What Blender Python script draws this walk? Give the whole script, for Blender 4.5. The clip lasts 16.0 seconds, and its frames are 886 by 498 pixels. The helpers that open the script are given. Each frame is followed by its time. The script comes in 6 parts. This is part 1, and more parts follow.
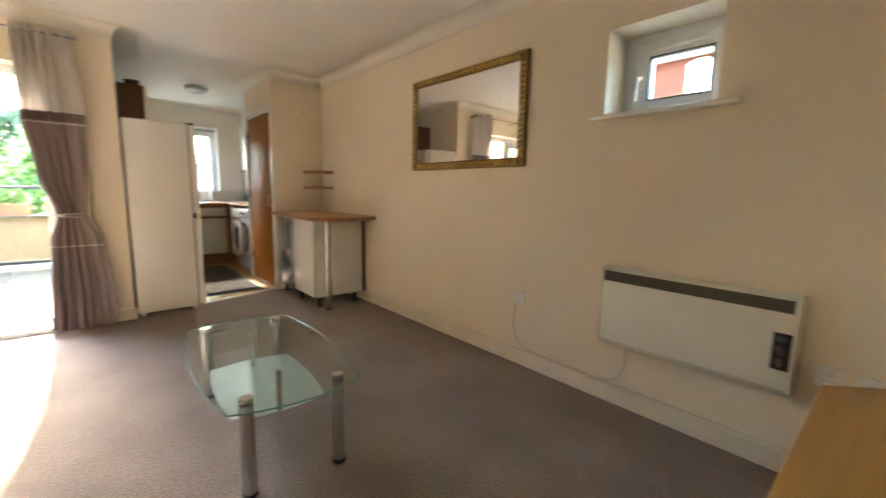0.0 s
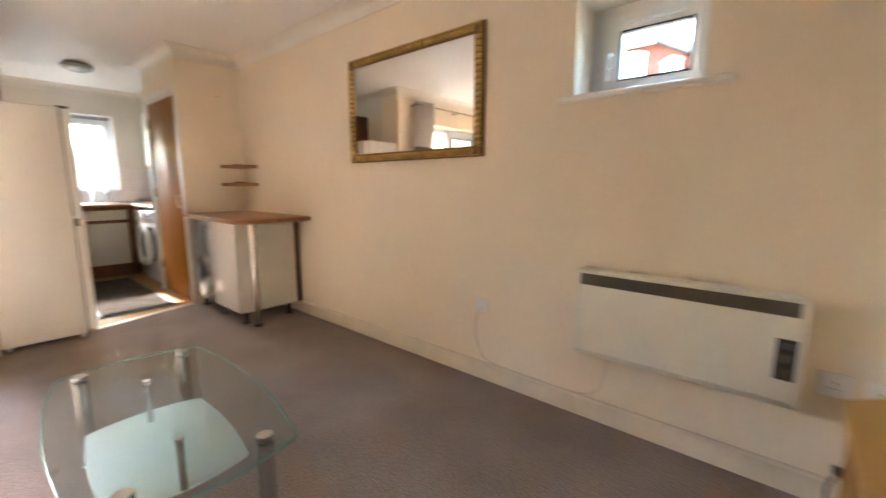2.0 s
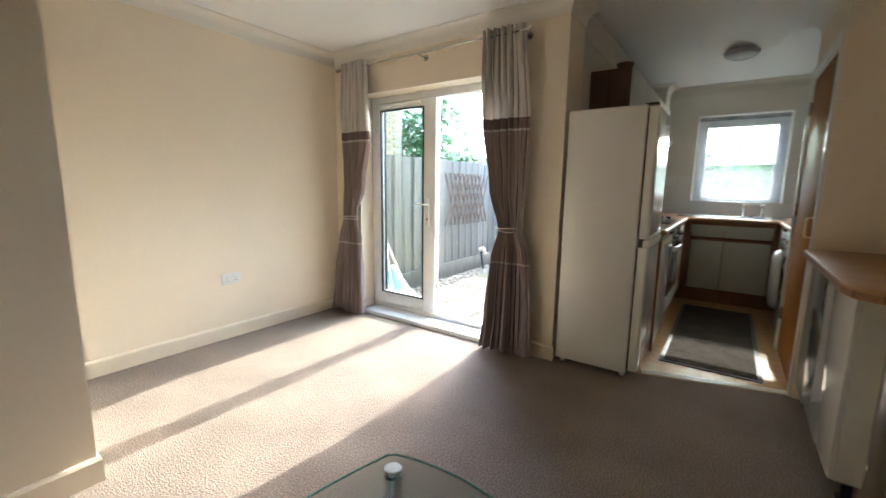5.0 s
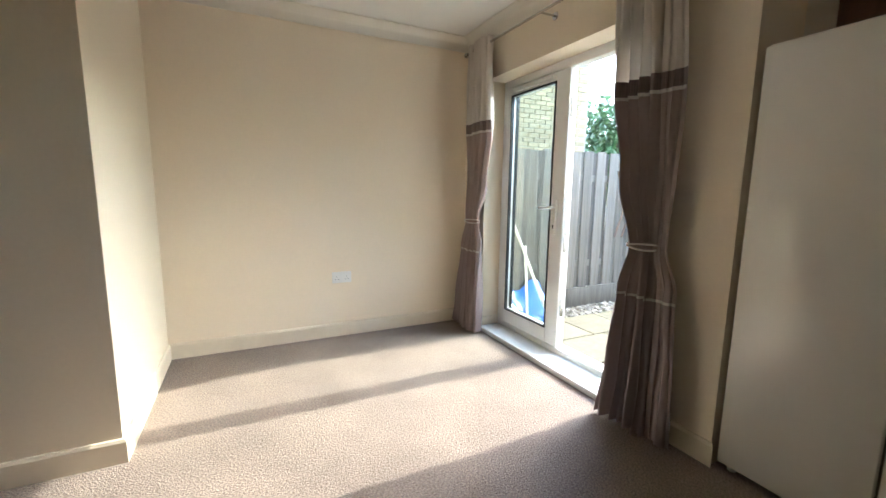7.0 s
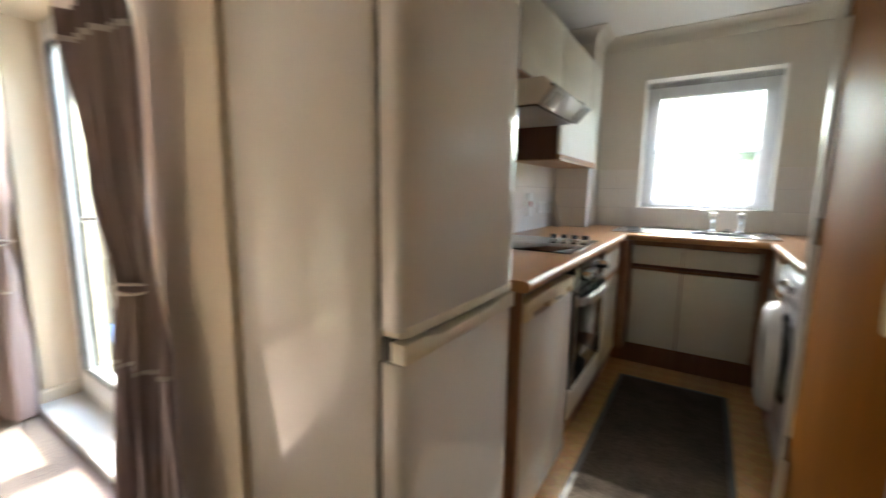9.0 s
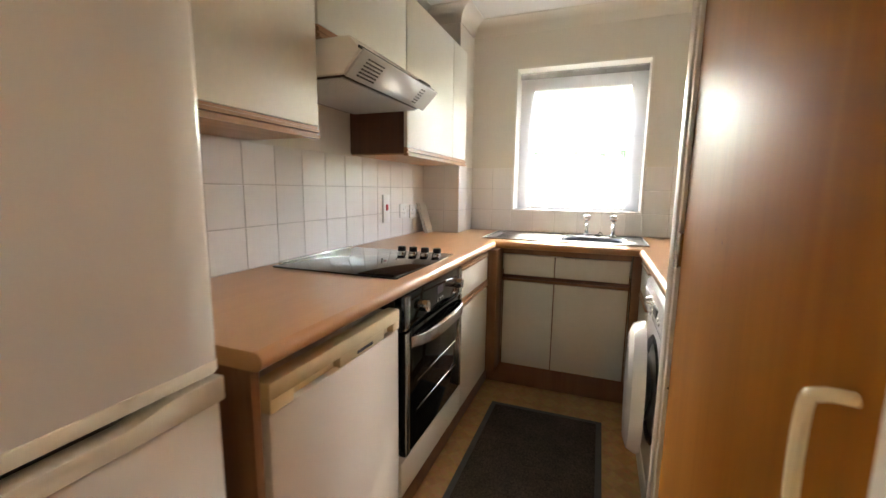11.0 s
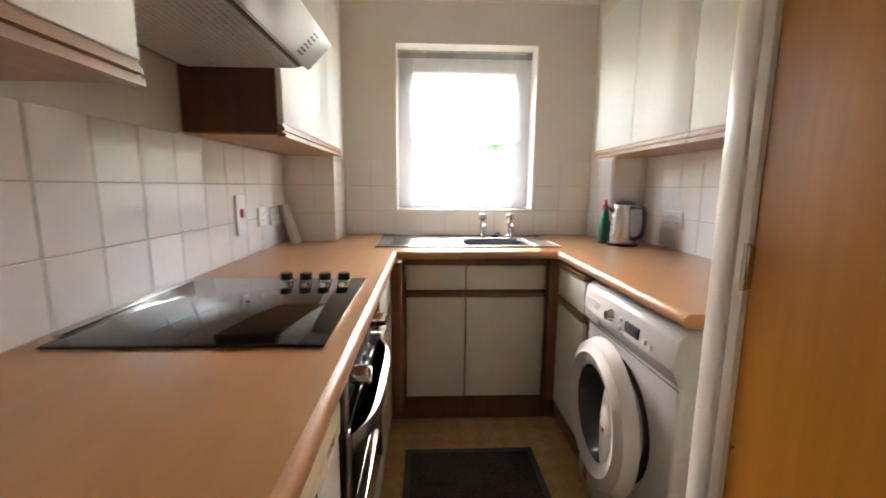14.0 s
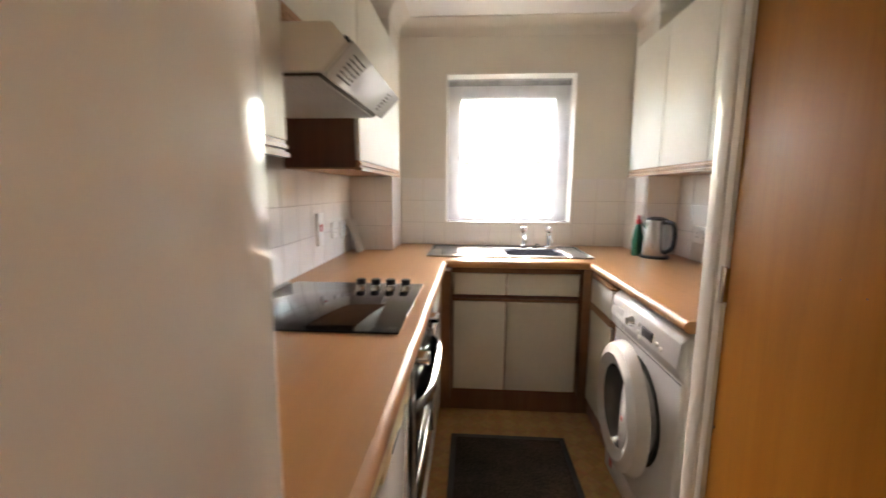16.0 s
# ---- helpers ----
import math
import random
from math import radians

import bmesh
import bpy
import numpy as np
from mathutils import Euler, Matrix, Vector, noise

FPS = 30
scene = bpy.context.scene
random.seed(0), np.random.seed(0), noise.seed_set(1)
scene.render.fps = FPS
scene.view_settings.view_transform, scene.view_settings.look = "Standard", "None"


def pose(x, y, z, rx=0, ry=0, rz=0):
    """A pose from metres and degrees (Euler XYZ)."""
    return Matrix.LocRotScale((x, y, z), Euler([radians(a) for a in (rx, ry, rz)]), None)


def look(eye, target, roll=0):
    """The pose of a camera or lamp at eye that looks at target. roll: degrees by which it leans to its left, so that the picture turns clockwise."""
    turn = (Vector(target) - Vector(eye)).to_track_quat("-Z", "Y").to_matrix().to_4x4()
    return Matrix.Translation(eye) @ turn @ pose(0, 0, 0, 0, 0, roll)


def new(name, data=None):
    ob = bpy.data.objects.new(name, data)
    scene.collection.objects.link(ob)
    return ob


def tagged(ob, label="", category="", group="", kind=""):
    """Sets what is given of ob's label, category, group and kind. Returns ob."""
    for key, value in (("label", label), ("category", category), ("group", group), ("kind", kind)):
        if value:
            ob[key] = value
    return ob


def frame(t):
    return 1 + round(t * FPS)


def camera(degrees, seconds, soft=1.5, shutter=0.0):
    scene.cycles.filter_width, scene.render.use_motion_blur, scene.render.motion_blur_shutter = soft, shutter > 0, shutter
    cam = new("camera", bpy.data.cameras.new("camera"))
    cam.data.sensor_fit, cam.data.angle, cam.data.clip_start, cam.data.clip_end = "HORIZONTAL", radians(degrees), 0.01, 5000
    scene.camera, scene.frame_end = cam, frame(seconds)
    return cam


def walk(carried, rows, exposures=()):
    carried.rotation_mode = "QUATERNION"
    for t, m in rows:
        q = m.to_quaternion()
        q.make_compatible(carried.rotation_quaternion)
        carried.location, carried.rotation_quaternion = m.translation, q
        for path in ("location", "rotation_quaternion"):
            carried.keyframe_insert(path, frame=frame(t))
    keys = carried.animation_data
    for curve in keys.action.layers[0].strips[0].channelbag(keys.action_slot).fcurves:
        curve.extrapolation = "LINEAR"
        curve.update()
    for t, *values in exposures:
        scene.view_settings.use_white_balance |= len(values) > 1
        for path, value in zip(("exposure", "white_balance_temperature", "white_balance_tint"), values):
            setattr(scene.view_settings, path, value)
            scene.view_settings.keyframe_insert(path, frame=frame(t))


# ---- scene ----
cam = camera(95.0, 16.0, shutter=0.5)
PATH = [
    (0, (0.215, 0.251, 1.141), (1.514, 1.745, 0.857), 1.1),
    (0.5, (0.224, 0.197, 1.161), (1.776, 1.422, 0.862), 0.5),
    (1, (0.226, 0.193, 1.158), (1.918, 1.214, 0.851), 0.5),
    (1.5, (0.253, 0.309, 1.151), (1.952, 1.318, 0.84), 0.3),
    (2, (0.418, 0.566, 1.144), (1.921, 1.849, 0.834), 0.1),
    (2.5, (0.511, 0.827, 1.16), (1.573, 2.494, 0.851), 0.3),
    (3, (0.639, 1.022, 1.188), (1.142, 2.932, 0.876), 0.2),
    (3.5, (0.792, 1.192, 1.166), (0.748, 3.168, 0.862), 0.1),
    (4, (1.02, 1.333, 1.161), (0.504, 3.243, 0.872), 0.3),
    (4.5, (1.213, 1.604, 1.181), (0.348, 3.382, 0.882), 0.6),
    (5, (1.358, 1.863, 1.197), (0.224, 3.482, 0.892), 0.8),
    (5.2, (1.442, 2.008, 1.197), (0.196, 3.542, 0.895), 0.9),
    (7.3, (1.341, 2.995, 1.136), (-0.479, 3.772, 0.847), 0.9),
    (7.5, (1.323, 3.156, 1.131), (-0.513, 3.894, 0.841), 1.0),
    (8, (1.267, 3.483, 1.198), (-0.452, 4.455, 0.879), 1.3),
    (8.5, (1.335, 3.823, 1.174), (-0.111, 5.174, 0.889), 1.2),
    (9, (1.441, 3.967, 1.181), (0.368, 5.63, 0.896), 0.7),
    (9.5, (1.51, 4.06, 1.188), (0.828, 5.918, 0.902), 0.9),
    (11.8, (1.584, 4.801, 1.208), (0.806, 6.619, 0.907), 0.1),
    (12, (1.592, 4.818, 1.206), (0.765, 6.614, 0.905), 0.1),
    (12.5, (1.58, 4.821, 1.198), (0.736, 6.61, 0.903), 0.3),
    (13, (1.46, 4.859, 1.181), (0.794, 6.721, 0.883), 0.5),
    (13.5, (1.244, 4.927, 1.192), (0.94, 6.881, 0.893), 0.5),
    (14, (1.146, 5.014, 1.209), (1.232, 6.989, 0.905), 0.4),
    (14.5, (1.075, 5.101, 1.229), (1.428, 7.046, 0.923), 0.1),
    (15, (1.055, 5.094, 1.249), (1.475, 7.026, 0.948), -0.2),
    (15.5, (1.09, 4.966, 1.269), (1.364, 6.925, 0.975), -0.1),
    (16, (1.14, 4.74, 1.286), (1.006, 6.714, 0.997), 0.3),
]
walk(cam, [(t, look(eye, target, roll)) for t, eye, target, roll in PATH],
     [(0, 5.85, 6400, 6), (0.5, 6.27, 6350, 8), (1.0, 6.45, 6150, 9), (1.5, 6.5, 6050, 10), (2.0, 6.35, 6200, 13), (2.5, 5.95, 6200, 11), (3.0, 5.55, 6150, 9), (3.5, 5.25, 6000, 8),
      (4.5, 4.95, 5900, 5), (5.0, 4.85, 5750, 1), (7.5, 4.5, 5700, 0), (8.0, 4.45, 5600, -1), (8.5, 4.75, 5700, 2), (9.0, 5.38, 6200, 7), (9.5, 5.85, 6350, 8), (12.0, 6.1, 7050, 14), (13.0, 6.0, 7000, 16), (14.5, 5.8, 6850, 16), (16.0, 5.9, 6950, 16)])

# ---- light ----
SUN_EL, SUN_AZ = radians(35.5), radians(0.3)   # the sun stands beyond the patio, almost square to it
world = bpy.data.worlds.new("sky")
scene.world = world
world.use_nodes = True
wn = world.node_tree.nodes
sky = wn.new("ShaderNodeTexSky")
sky.sky_type, sky.sun_disc = "NISHITA", False
sky.sun_elevation, sky.sun_rotation = SUN_EL, SUN_AZ
sky.air_density, sky.dust_density = 1.0, 1.6
wn["Background"].inputs["Strength"].default_value = 0.135
world.node_tree.links.new(sky.outputs["Color"], wn["Background"].inputs["Color"])
sun_data = bpy.data.lights.new("sun", "SUN")
sun_data.energy, sun_data.angle, sun_data.color = 0.40, radians(0.6), (1.0, 0.91, 0.78)
sun = new("sun", sun_data)
sun_from = Vector((math.sin(SUN_AZ) * math.cos(SUN_EL), math.cos(SUN_AZ) * math.cos(SUN_EL), math.sin(SUN_EL)))
sun.matrix_world = look(sun_from * 30, (0, 0, 0))


# ---- materials ----
def material(name, colour, rough=0.5, metal=0.0, grain=0.0, size=20.0, bump=0.0, bump_size=120.0, stain=0.0, stain_size=1.5,
             random_tint=0.0, coat=0.0, stretch=(1, 1, 1), spec=0.5, island=False):
    """Principled surface with fine grain, large soft stains, fine relief and a per-object tint."""
    m = bpy.data.materials.new(name)
    m.use_nodes = True
    nt = m.node_tree
    n, link = nt.nodes, nt.links.new
    p = n["Principled BSDF"]
    p.inputs["Roughness"].default_value, p.inputs["Metallic"].default_value = rough, metal
    p.inputs["Coat Weight"].default_value, p.inputs["Coat Roughness"].default_value = coat, 0.08
    p.inputs["Specular IOR Level"].default_value = spec
    tc = n.new("ShaderNodeTexCoord")
    mp = n.new("ShaderNodeMapping")
    mp.inputs["Scale"].default_value = stretch
    link(tc.outputs["Object"], mp.inputs["Vector"])

    def noise_tex(scale, detail):
        t = n.new("ShaderNodeTexNoise")
        t.inputs["Scale"].default_value, t.inputs["Detail"].default_value = scale, detail
        link(mp.outputs["Vector"], t.inputs["Vector"])
        return t

    hsv = n.new("ShaderNodeHueSaturation")
    hsv.inputs["Color"].default_value = (*colour, 1)
    total = None
    for amount, scale, detail in ((grain, size, 5), (stain, stain_size, 3)):
        if amount:
            t = noise_tex(scale, detail)
            r = n.new("ShaderNodeMapRange")
            r.inputs["From Min"].default_value, r.inputs["From Max"].default_value = 0.3, 0.7
            r.inputs["To Min"].default_value, r.inputs["To Max"].default_value = 1 - amount, 1 + amount
            link(t.outputs["Fac"], r.inputs["Value"])
            if total is None:
                total = r.outputs["Result"]
            else:
                x = n.new("ShaderNodeMath")
                x.operation = "MULTIPLY"
                link(total, x.inputs[0]), link(r.outputs["Result"], x.inputs[1])
                total = x.outputs["Value"]
    if random_tint:
        src = n.new("ShaderNodeNewGeometry").outputs["Random Per Island"] if island else n.new("ShaderNodeObjectInfo").outputs["Random"]
        r = n.new("ShaderNodeMapRange")
        r.inputs["To Min"].default_value, r.inputs["To Max"].default_value = 1 - random_tint, 1 + random_tint
        link(src, r.inputs["Value"])
        if total is None:
            total = r.outputs["Result"]
        else:
            x = n.new("ShaderNodeMath")
            x.operation = "MULTIPLY"
            link(total, x.inputs[0]), link(r.outputs["Result"], x.inputs[1])
            total = x.outputs["Value"]
    if total is not None:
        link(total, hsv.inputs["Value"])
    link(hsv.outputs["Color"], p.inputs["Base Color"])
    if bump:
        t = noise_tex(bump_size, 3)
        b = n.new("ShaderNodeBump")
        b.inputs["Strength"].default_value, b.inputs["Distance"].default_value = bump, 0.004
        link(t.outputs["Fac"], b.inputs["Height"])
        link(b.outputs["Normal"], p.inputs["Normal"])
    return m


def wood(name, dark, light, rough=0.4, axis=1, coat=0.0, scale=1.0):
    """Grain drawn out along one axis."""
    m = material(name, light, rough, coat=coat)
    nt = m.node_tree
    n, link = nt.nodes, nt.links.new
    p = n["Principled BSDF"]
    tc = n.new("ShaderNodeTexCoord")
    mp = n.new("ShaderNodeMapping")
    s = [14.0 * scale] * 3
    s[axis] = 0.9 * scale
    mp.inputs["Scale"].default_value = s
    link(tc.outputs["Object"], mp.inputs["Vector"])
    a = n.new("ShaderNodeTexNoise")
    a.inputs["Scale"].default_value, a.inputs["Detail"].default_value, a.inputs["Distortion"].default_value = 2.2, 7, 0.6
    b = n.new("ShaderNodeTexNoise")
    b.inputs["Scale"].default_value, b.inputs["Detail"].default_value = 14.0, 3
    link(mp.outputs["Vector"], a.inputs["Vector"]), link(mp.outputs["Vector"], b.inputs["Vector"])
    mx = n.new("ShaderNodeMath")
    mx.operation = "MULTIPLY_ADD"
    mx.inputs[1].default_value = 0.35
    link(b.outputs["Fac"], mx.inputs[0]), link(a.outputs["Fac"], mx.inputs[2])
    ramp = n.new("ShaderNodeValToRGB")
    ramp.color_ramp.elements[0].position, ramp.color_ramp.elements[1].position = 0.4, 0.9
    ramp.color_ramp.elements[0].color, ramp.color_ramp.elements[1].color = (*dark, 1), (*light, 1)
    link(mx.outputs["Value"], ramp.inputs["Fac"])
    link(ramp.outputs["Color"], p.inputs["Base Color"])
    bm = n.new("ShaderNodeBump")
    bm.inputs["Strength"].default_value, bm.inputs["Distance"].default_value = 0.08, 0.002
    link(mx.outputs["Value"], bm.inputs["Height"])
    link(bm.outputs["Normal"], p.inputs["Normal"])
    return m


def glass(name, tint=(0.95, 1.0, 0.98), rough=0.0, clear=0.9):
    """Thin pane: mostly clear, with a mirror part that grows at grazing angles."""
    m = bpy.data.materials.new(name)
    m.use_nodes = True
    n, link = m.node_tree.nodes, m.node_tree.links.new
    n.remove(n["Principled BSDF"])
    t, g, mix, f = n.new("ShaderNodeBsdfTransparent"), n.new("ShaderNodeBsdfGlossy"), n.new("ShaderNodeMixShader"), n.new("ShaderNodeLayerWeight")
    t.inputs["Color"].default_value = (*(c * clear for c in tint), 1)
    g.inputs["Roughness"].default_value = rough
    f.inputs["Blend"].default_value = 0.5
    pw, sc_ = n.new("ShaderNodeMath"), n.new("ShaderNodeMath")
    pw.operation, sc_.operation = "POWER", "MULTIPLY_ADD"
    pw.inputs[1].default_value, sc_.inputs[1].default_value, sc_.inputs[2].default_value = 4.5, 0.6, 0.025
    link(f.outputs["Facing"], pw.inputs[0]), link(pw.outputs["Value"], sc_.inputs[0])
    link(sc_.outputs["Value"], mix.inputs["Fac"])
    link(t.outputs["BSDF"], mix.inputs[1]), link(g.outputs["BSDF"], mix.inputs[2])
    link(mix.outputs["Shader"], n["Material Output"].inputs["Surface"])
    return m


def sheer(name, colour, open_part):
    """Net: part holes, part thin white cloth that lets light through."""
    m = bpy.data.materials.new(name)
    m.use_nodes = True
    n, link = m.node_tree.nodes, m.node_tree.links.new
    n.remove(n["Principled BSDF"])
    d, tl, tr = n.new("ShaderNodeBsdfDiffuse"), n.new("ShaderNodeBsdfTranslucent"), n.new("ShaderNodeBsdfTransparent")
    d.inputs["Color"].default_value = tl.inputs["Color"].default_value = (*colour, 1)
    a, b = n.new("ShaderNodeMixShader"), n.new("ShaderNodeMixShader")
    a.inputs["Fac"].default_value = 0.5
    link(d.outputs["BSDF"], a.inputs[1]), link(tl.outputs["BSDF"], a.inputs[2])
    tc, ns, mr = n.new("ShaderNodeTexCoord"), n.new("ShaderNodeTexNoise"), n.new("ShaderNodeMapRange")
    ns.inputs["Scale"].default_value = 9.0
    mr.inputs["To Min"].default_value, mr.inputs["To Max"].default_value = open_part - 0.12, open_part + 0.12
    link(tc.outputs["Object"], ns.inputs["Vector"])
    link(ns.outputs["Fac"], mr.inputs["Value"])
    link(mr.outputs["Result"], b.inputs["Fac"])
    link(a.outputs["Shader"], b.inputs[1]), link(tr.outputs["BSDF"], b.inputs[2])
    link(b.outputs["Shader"], n["Material Output"].inputs["Surface"])
    return m


def ribbed_carpet(name, colour):
    m = material(name, colour, 0.95, grain=0.5, size=130, stain=0.14, stain_size=2.6, spec=0.1)
    nt = m.node_tree
    n, link = nt.nodes, nt.links.new
    p = n["Principled BSDF"]
    tc = n.new("ShaderNodeTexCoord")
    w = n.new("ShaderNodeTexWave")
    w.inputs["Scale"].default_value, w.inputs["Distortion"].default_value, w.inputs["Detail"].default_value = 22.0, 9.0, 3
    w.inputs["Detail Scale"].default_value = 6.0
    v = n.new("ShaderNodeTexVoronoi")
    v.inputs["Scale"].default_value = 170.0
    link(tc.outputs["Object"], w.inputs["Vector"]), link(tc.outputs["Object"], v.inputs["Vector"])
    ad = n.new("ShaderNodeMath")
    ad.operation = "MULTIPLY_ADD"
    ad.inputs[1].default_value = 0.25
    link(w.outputs["Fac"], ad.inputs[0]), link(v.outputs["Distance"], ad.inputs[2])
    b = n.new("ShaderNodeBump")
    b.inputs["Strength"].default_value, b.inputs["Distance"].default_value = 0.7, 0.006
    link(ad.outputs["Value"], b.inputs["Height"])
    link(b.outputs["Normal"], p.inputs["Normal"])
    p.inputs["Sheen Weight"].default_value = 0.1
    return m


def parquet_vinyl(name):
    m = material(name, (0.5, 0.28, 0.12), 0.27)
    nt = m.node_tree
    n, link = nt.nodes, nt.links.new
    p = n["Principled BSDF"]
    tc, mp = n.new("ShaderNodeTexCoord"), n.new("ShaderNodeMapping")
    mp.inputs["Rotation"].default_value = (0, 0, radians(45))
    link(tc.outputs["Object"], mp.inputs["Vector"])
    ch = n.new("ShaderNodeTexChecker")
    ch.inputs["Scale"].default_value = 13.0
    ch.inputs["Color1"].default_value, ch.inputs["Color2"].default_value = (0.64, 0.385, 0.175, 1), (0.585, 0.34, 0.148, 1)
    link(mp.outputs["Vector"], ch.inputs["Vector"])
    ns = n.new("ShaderNodeTexNoise")
    ns.inputs["Scale"].default_value, ns.inputs["Detail"].default_value = 45.0, 5
    link(mp.outputs["Vector"], ns.inputs["Vector"])
    mx = n.new("ShaderNodeMix")
    mx.data_type, mx.blend_type = "RGBA", "OVERLAY"
    mx.inputs["Factor"].default_value = 0.35
    link(ch.outputs["Color"], mx.inputs["A"]), link(ns.outputs["Color"], mx.inputs["B"])
    hs = n.new("ShaderNodeHueSaturation")
    hs.inputs["Saturation"].default_value = 0.95
    link(mx.outputs["Result"], hs.inputs["Color"])
    link(hs.outputs["Color"], p.inputs["Base Color"])
    return m


def brickwork(name, c1, c2, mortar):
    m = material(name, c1, 0.9)
    n, link = m.node_tree.nodes, m.node_tree.links.new
    tc, mp, bt = n.new("ShaderNodeTexCoord"), n.new("ShaderNodeMapping"), n.new("ShaderNodeTexBrick")
    mp.inputs["Rotation"].default_value = (radians(90), 0, radians(90))
    bt.inputs["Color1"].default_value, bt.inputs["Color2"].default_value, bt.inputs["Mortar"].default_value = (*c1, 1), (*c2, 1), (*mortar, 1)
    bt.inputs["Scale"].default_value, bt.inputs["Brick Width"].default_value, bt.inputs["Row Height"].default_value = 1.0, 0.225, 0.075
    bt.inputs["Mortar Size"].default_value = 0.008
    link(tc.outputs["Object"], mp.inputs["Vector"]), link(mp.outputs["Vector"], bt.inputs["Vector"])
    link(bt.outputs["Color"], n["Principled BSDF"].inputs["Base Color"])
    return m


WALL = material("cream_paint", (0.84, 0.725, 0.56), 0.75, grain=0.012, size=60, stain=0.03, stain_size=0.9, bump=0.05, bump_size=220)
KWALL = material("pale_kitchen_paint", (0.78, 0.73, 0.64), 0.7, grain=0.012, size=60, stain=0.03, stain_size=1.1, bump=0.05, bump_size=220)
CEIL = material("ceiling_white_paint", (0.85, 0.83, 0.79), 0.55, stain=0.025, stain_size=1.2, bump=0.06, bump_size=90)
COVE = material("cove_white_paint", (0.82, 0.77, 0.68), 0.55, stain=0.03, stain_size=2.0)
SKIRT = material("skirting_gloss", (0.78, 0.68, 0.53), 0.35, stain=0.05, stain_size=3.0, grain=0.02)
GLOSSWHITE = material("white_gloss_paint", (0.82, 0.78, 0.70), 0.3, stain=0.04, stain_size=2.5)
UPVC = material("white_upvc", (0.84, 0.84, 0.82), 0.28, stain=0.03, stain_size=4)
CARPET = ribbed_carpet("taupe_carpet", (0.258, 0.200, 0.163))
VINYL = parquet_vinyl("parquet_vinyl")
THRESH = material("pale_vinyl_edge", (0.62, 0.52, 0.40), 0.35, grain=0.05, size=30, stain=0.08)
STEEL = material("brushed_steel", (0.56, 0.55, 0.53), 0.24, 1.0, grain=0.06, size=8, stretch=(1, 1, 40), bump=0.03, bump_size=60)
SINKSTEEL = material("sink_steel", (0.66, 0.67, 0.68), 0.22, 1.0, grain=0.05, size=12, stretch=(1, 30, 30))
# sink steel darkened for the bowl: the shade inside it is in the colour
SHADEDSTEEL = material("shaded_bowl_steel", (0.13, 0.14, 0.17), 0.35, 0.6, grain=0.06, size=20)
CHROME = material("chrome", (0.80, 0.80, 0.80), 0.08, 1.0, stain=0.05, stain_size=10)
BLACKPL = material("black_plastic", (0.015, 0.015, 0.016), 0.35, grain=0.1, size=30)
BLACKGL = material("black_ceramic_glass", (0.006, 0.006, 0.007), 0.05, stain=0.2, stain_size=8, coat=0.3)
OVENGL = material("smoked_oven_glass", (0.010, 0.009, 0.008), 0.07)
FRIDGE = material("white_enamel", (0.84, 0.805, 0.735), 0.14, stain=0.035, stain_size=1.5, bump=0.008, bump_size=160, coat=0.6)
CREAMPL = material("aged_cream_plastic", (0.78, 0.67, 0.43), 0.35, stain=0.08, stain_size=6, grain=0.03)
PALEGRIP = material("pale_cream_plastic", (0.80, 0.74, 0.60), 0.3, stain=0.05, stain_size=6)
HEATER = material("heater_enamel", (0.76, 0.72, 0.60), 0.3, stain=0.05, stain_size=2.5)
GRILLE = material("dark_grille", (0.05, 0.042, 0.03), 0.5, grain=0.1)
FILTER = material("grey_filter_paint", (0.58, 0.575, 0.55), 0.4, stain=0.06, stain_size=6)
GRSLAT = material("bronze_slat", (0.22, 0.185, 0.13), 0.45, grain=0.05)
CABWHITE = material("cabinet_melamine", (0.80, 0.775, 0.68), 0.5, spec=0.3, grain=0.015, size=50, stain=0.03, stain_size=2.0)
GLOSSDOOR = material("high_gloss_door", (0.78, 0.75, 0.68), 0.09, stain=0.02, coat=0.5)
GREYDOOR = material("steel_grey_door", (0.42, 0.43, 0.43), 0.16, 0.75, stain=0.06, stain_size=3)
WORKTOP = wood("orange_beech_worktop", (0.515, 0.255, 0.105), (0.56, 0.29, 0.125), 0.3, axis=1, scale=0.6)
TABLEWOOD = wood("beech_worktop_small", (0.35, 0.16, 0.042), (0.44, 0.215, 0.07), 0.36, axis=0, scale=0.7)
DESKWOOD = wood("golden_beech_veneer", (0.38, 0.20, 0.055), (0.48, 0.27, 0.085), 0.42, axis=0, scale=0.6)
DOORWOOD = wood("varnished_door_veneer", (0.31, 0.118, 0.013), (0.375, 0.150, 0.020), 0.46, axis=2, scale=0.5)
DOORWOOD.node_tree.nodes["Principled BSDF"].inputs["Specular IOR Level"].default_value = 0.10
BROWN = wood("brown_carcass", (0.11, 0.045, 0.022), (0.175, 0.075, 0.036), 0.4, axis=2, scale=0.7)
REDBROWN = wood("red_brown_trim", (0.22, 0.095, 0.04), (0.31, 0.145, 0.065), 0.42, axis=2, scale=0.8)
OAKTRIM = wood("oak_handle_trim", (0.34, 0.17, 0.07), (0.47, 0.26, 0.12), 0.4, axis=1, scale=1.0)
SHELFWOOD = wood("corner_shelf_wood", (0.22, 0.10, 0.035), (0.32, 0.155, 0.06), 0.45, axis=0)
TILE = material("white_glazed_tile", (0.86, 0.82, 0.77), 0.12, stain=0.02, stain_size=4, random_tint=0.025, bump=0.04, bump_size=14)
GROUT = material("grey_grout", (0.60, 0.56, 0.51), 0.9, grain=0.12, size=40, stain=0.12, stain_size=5)
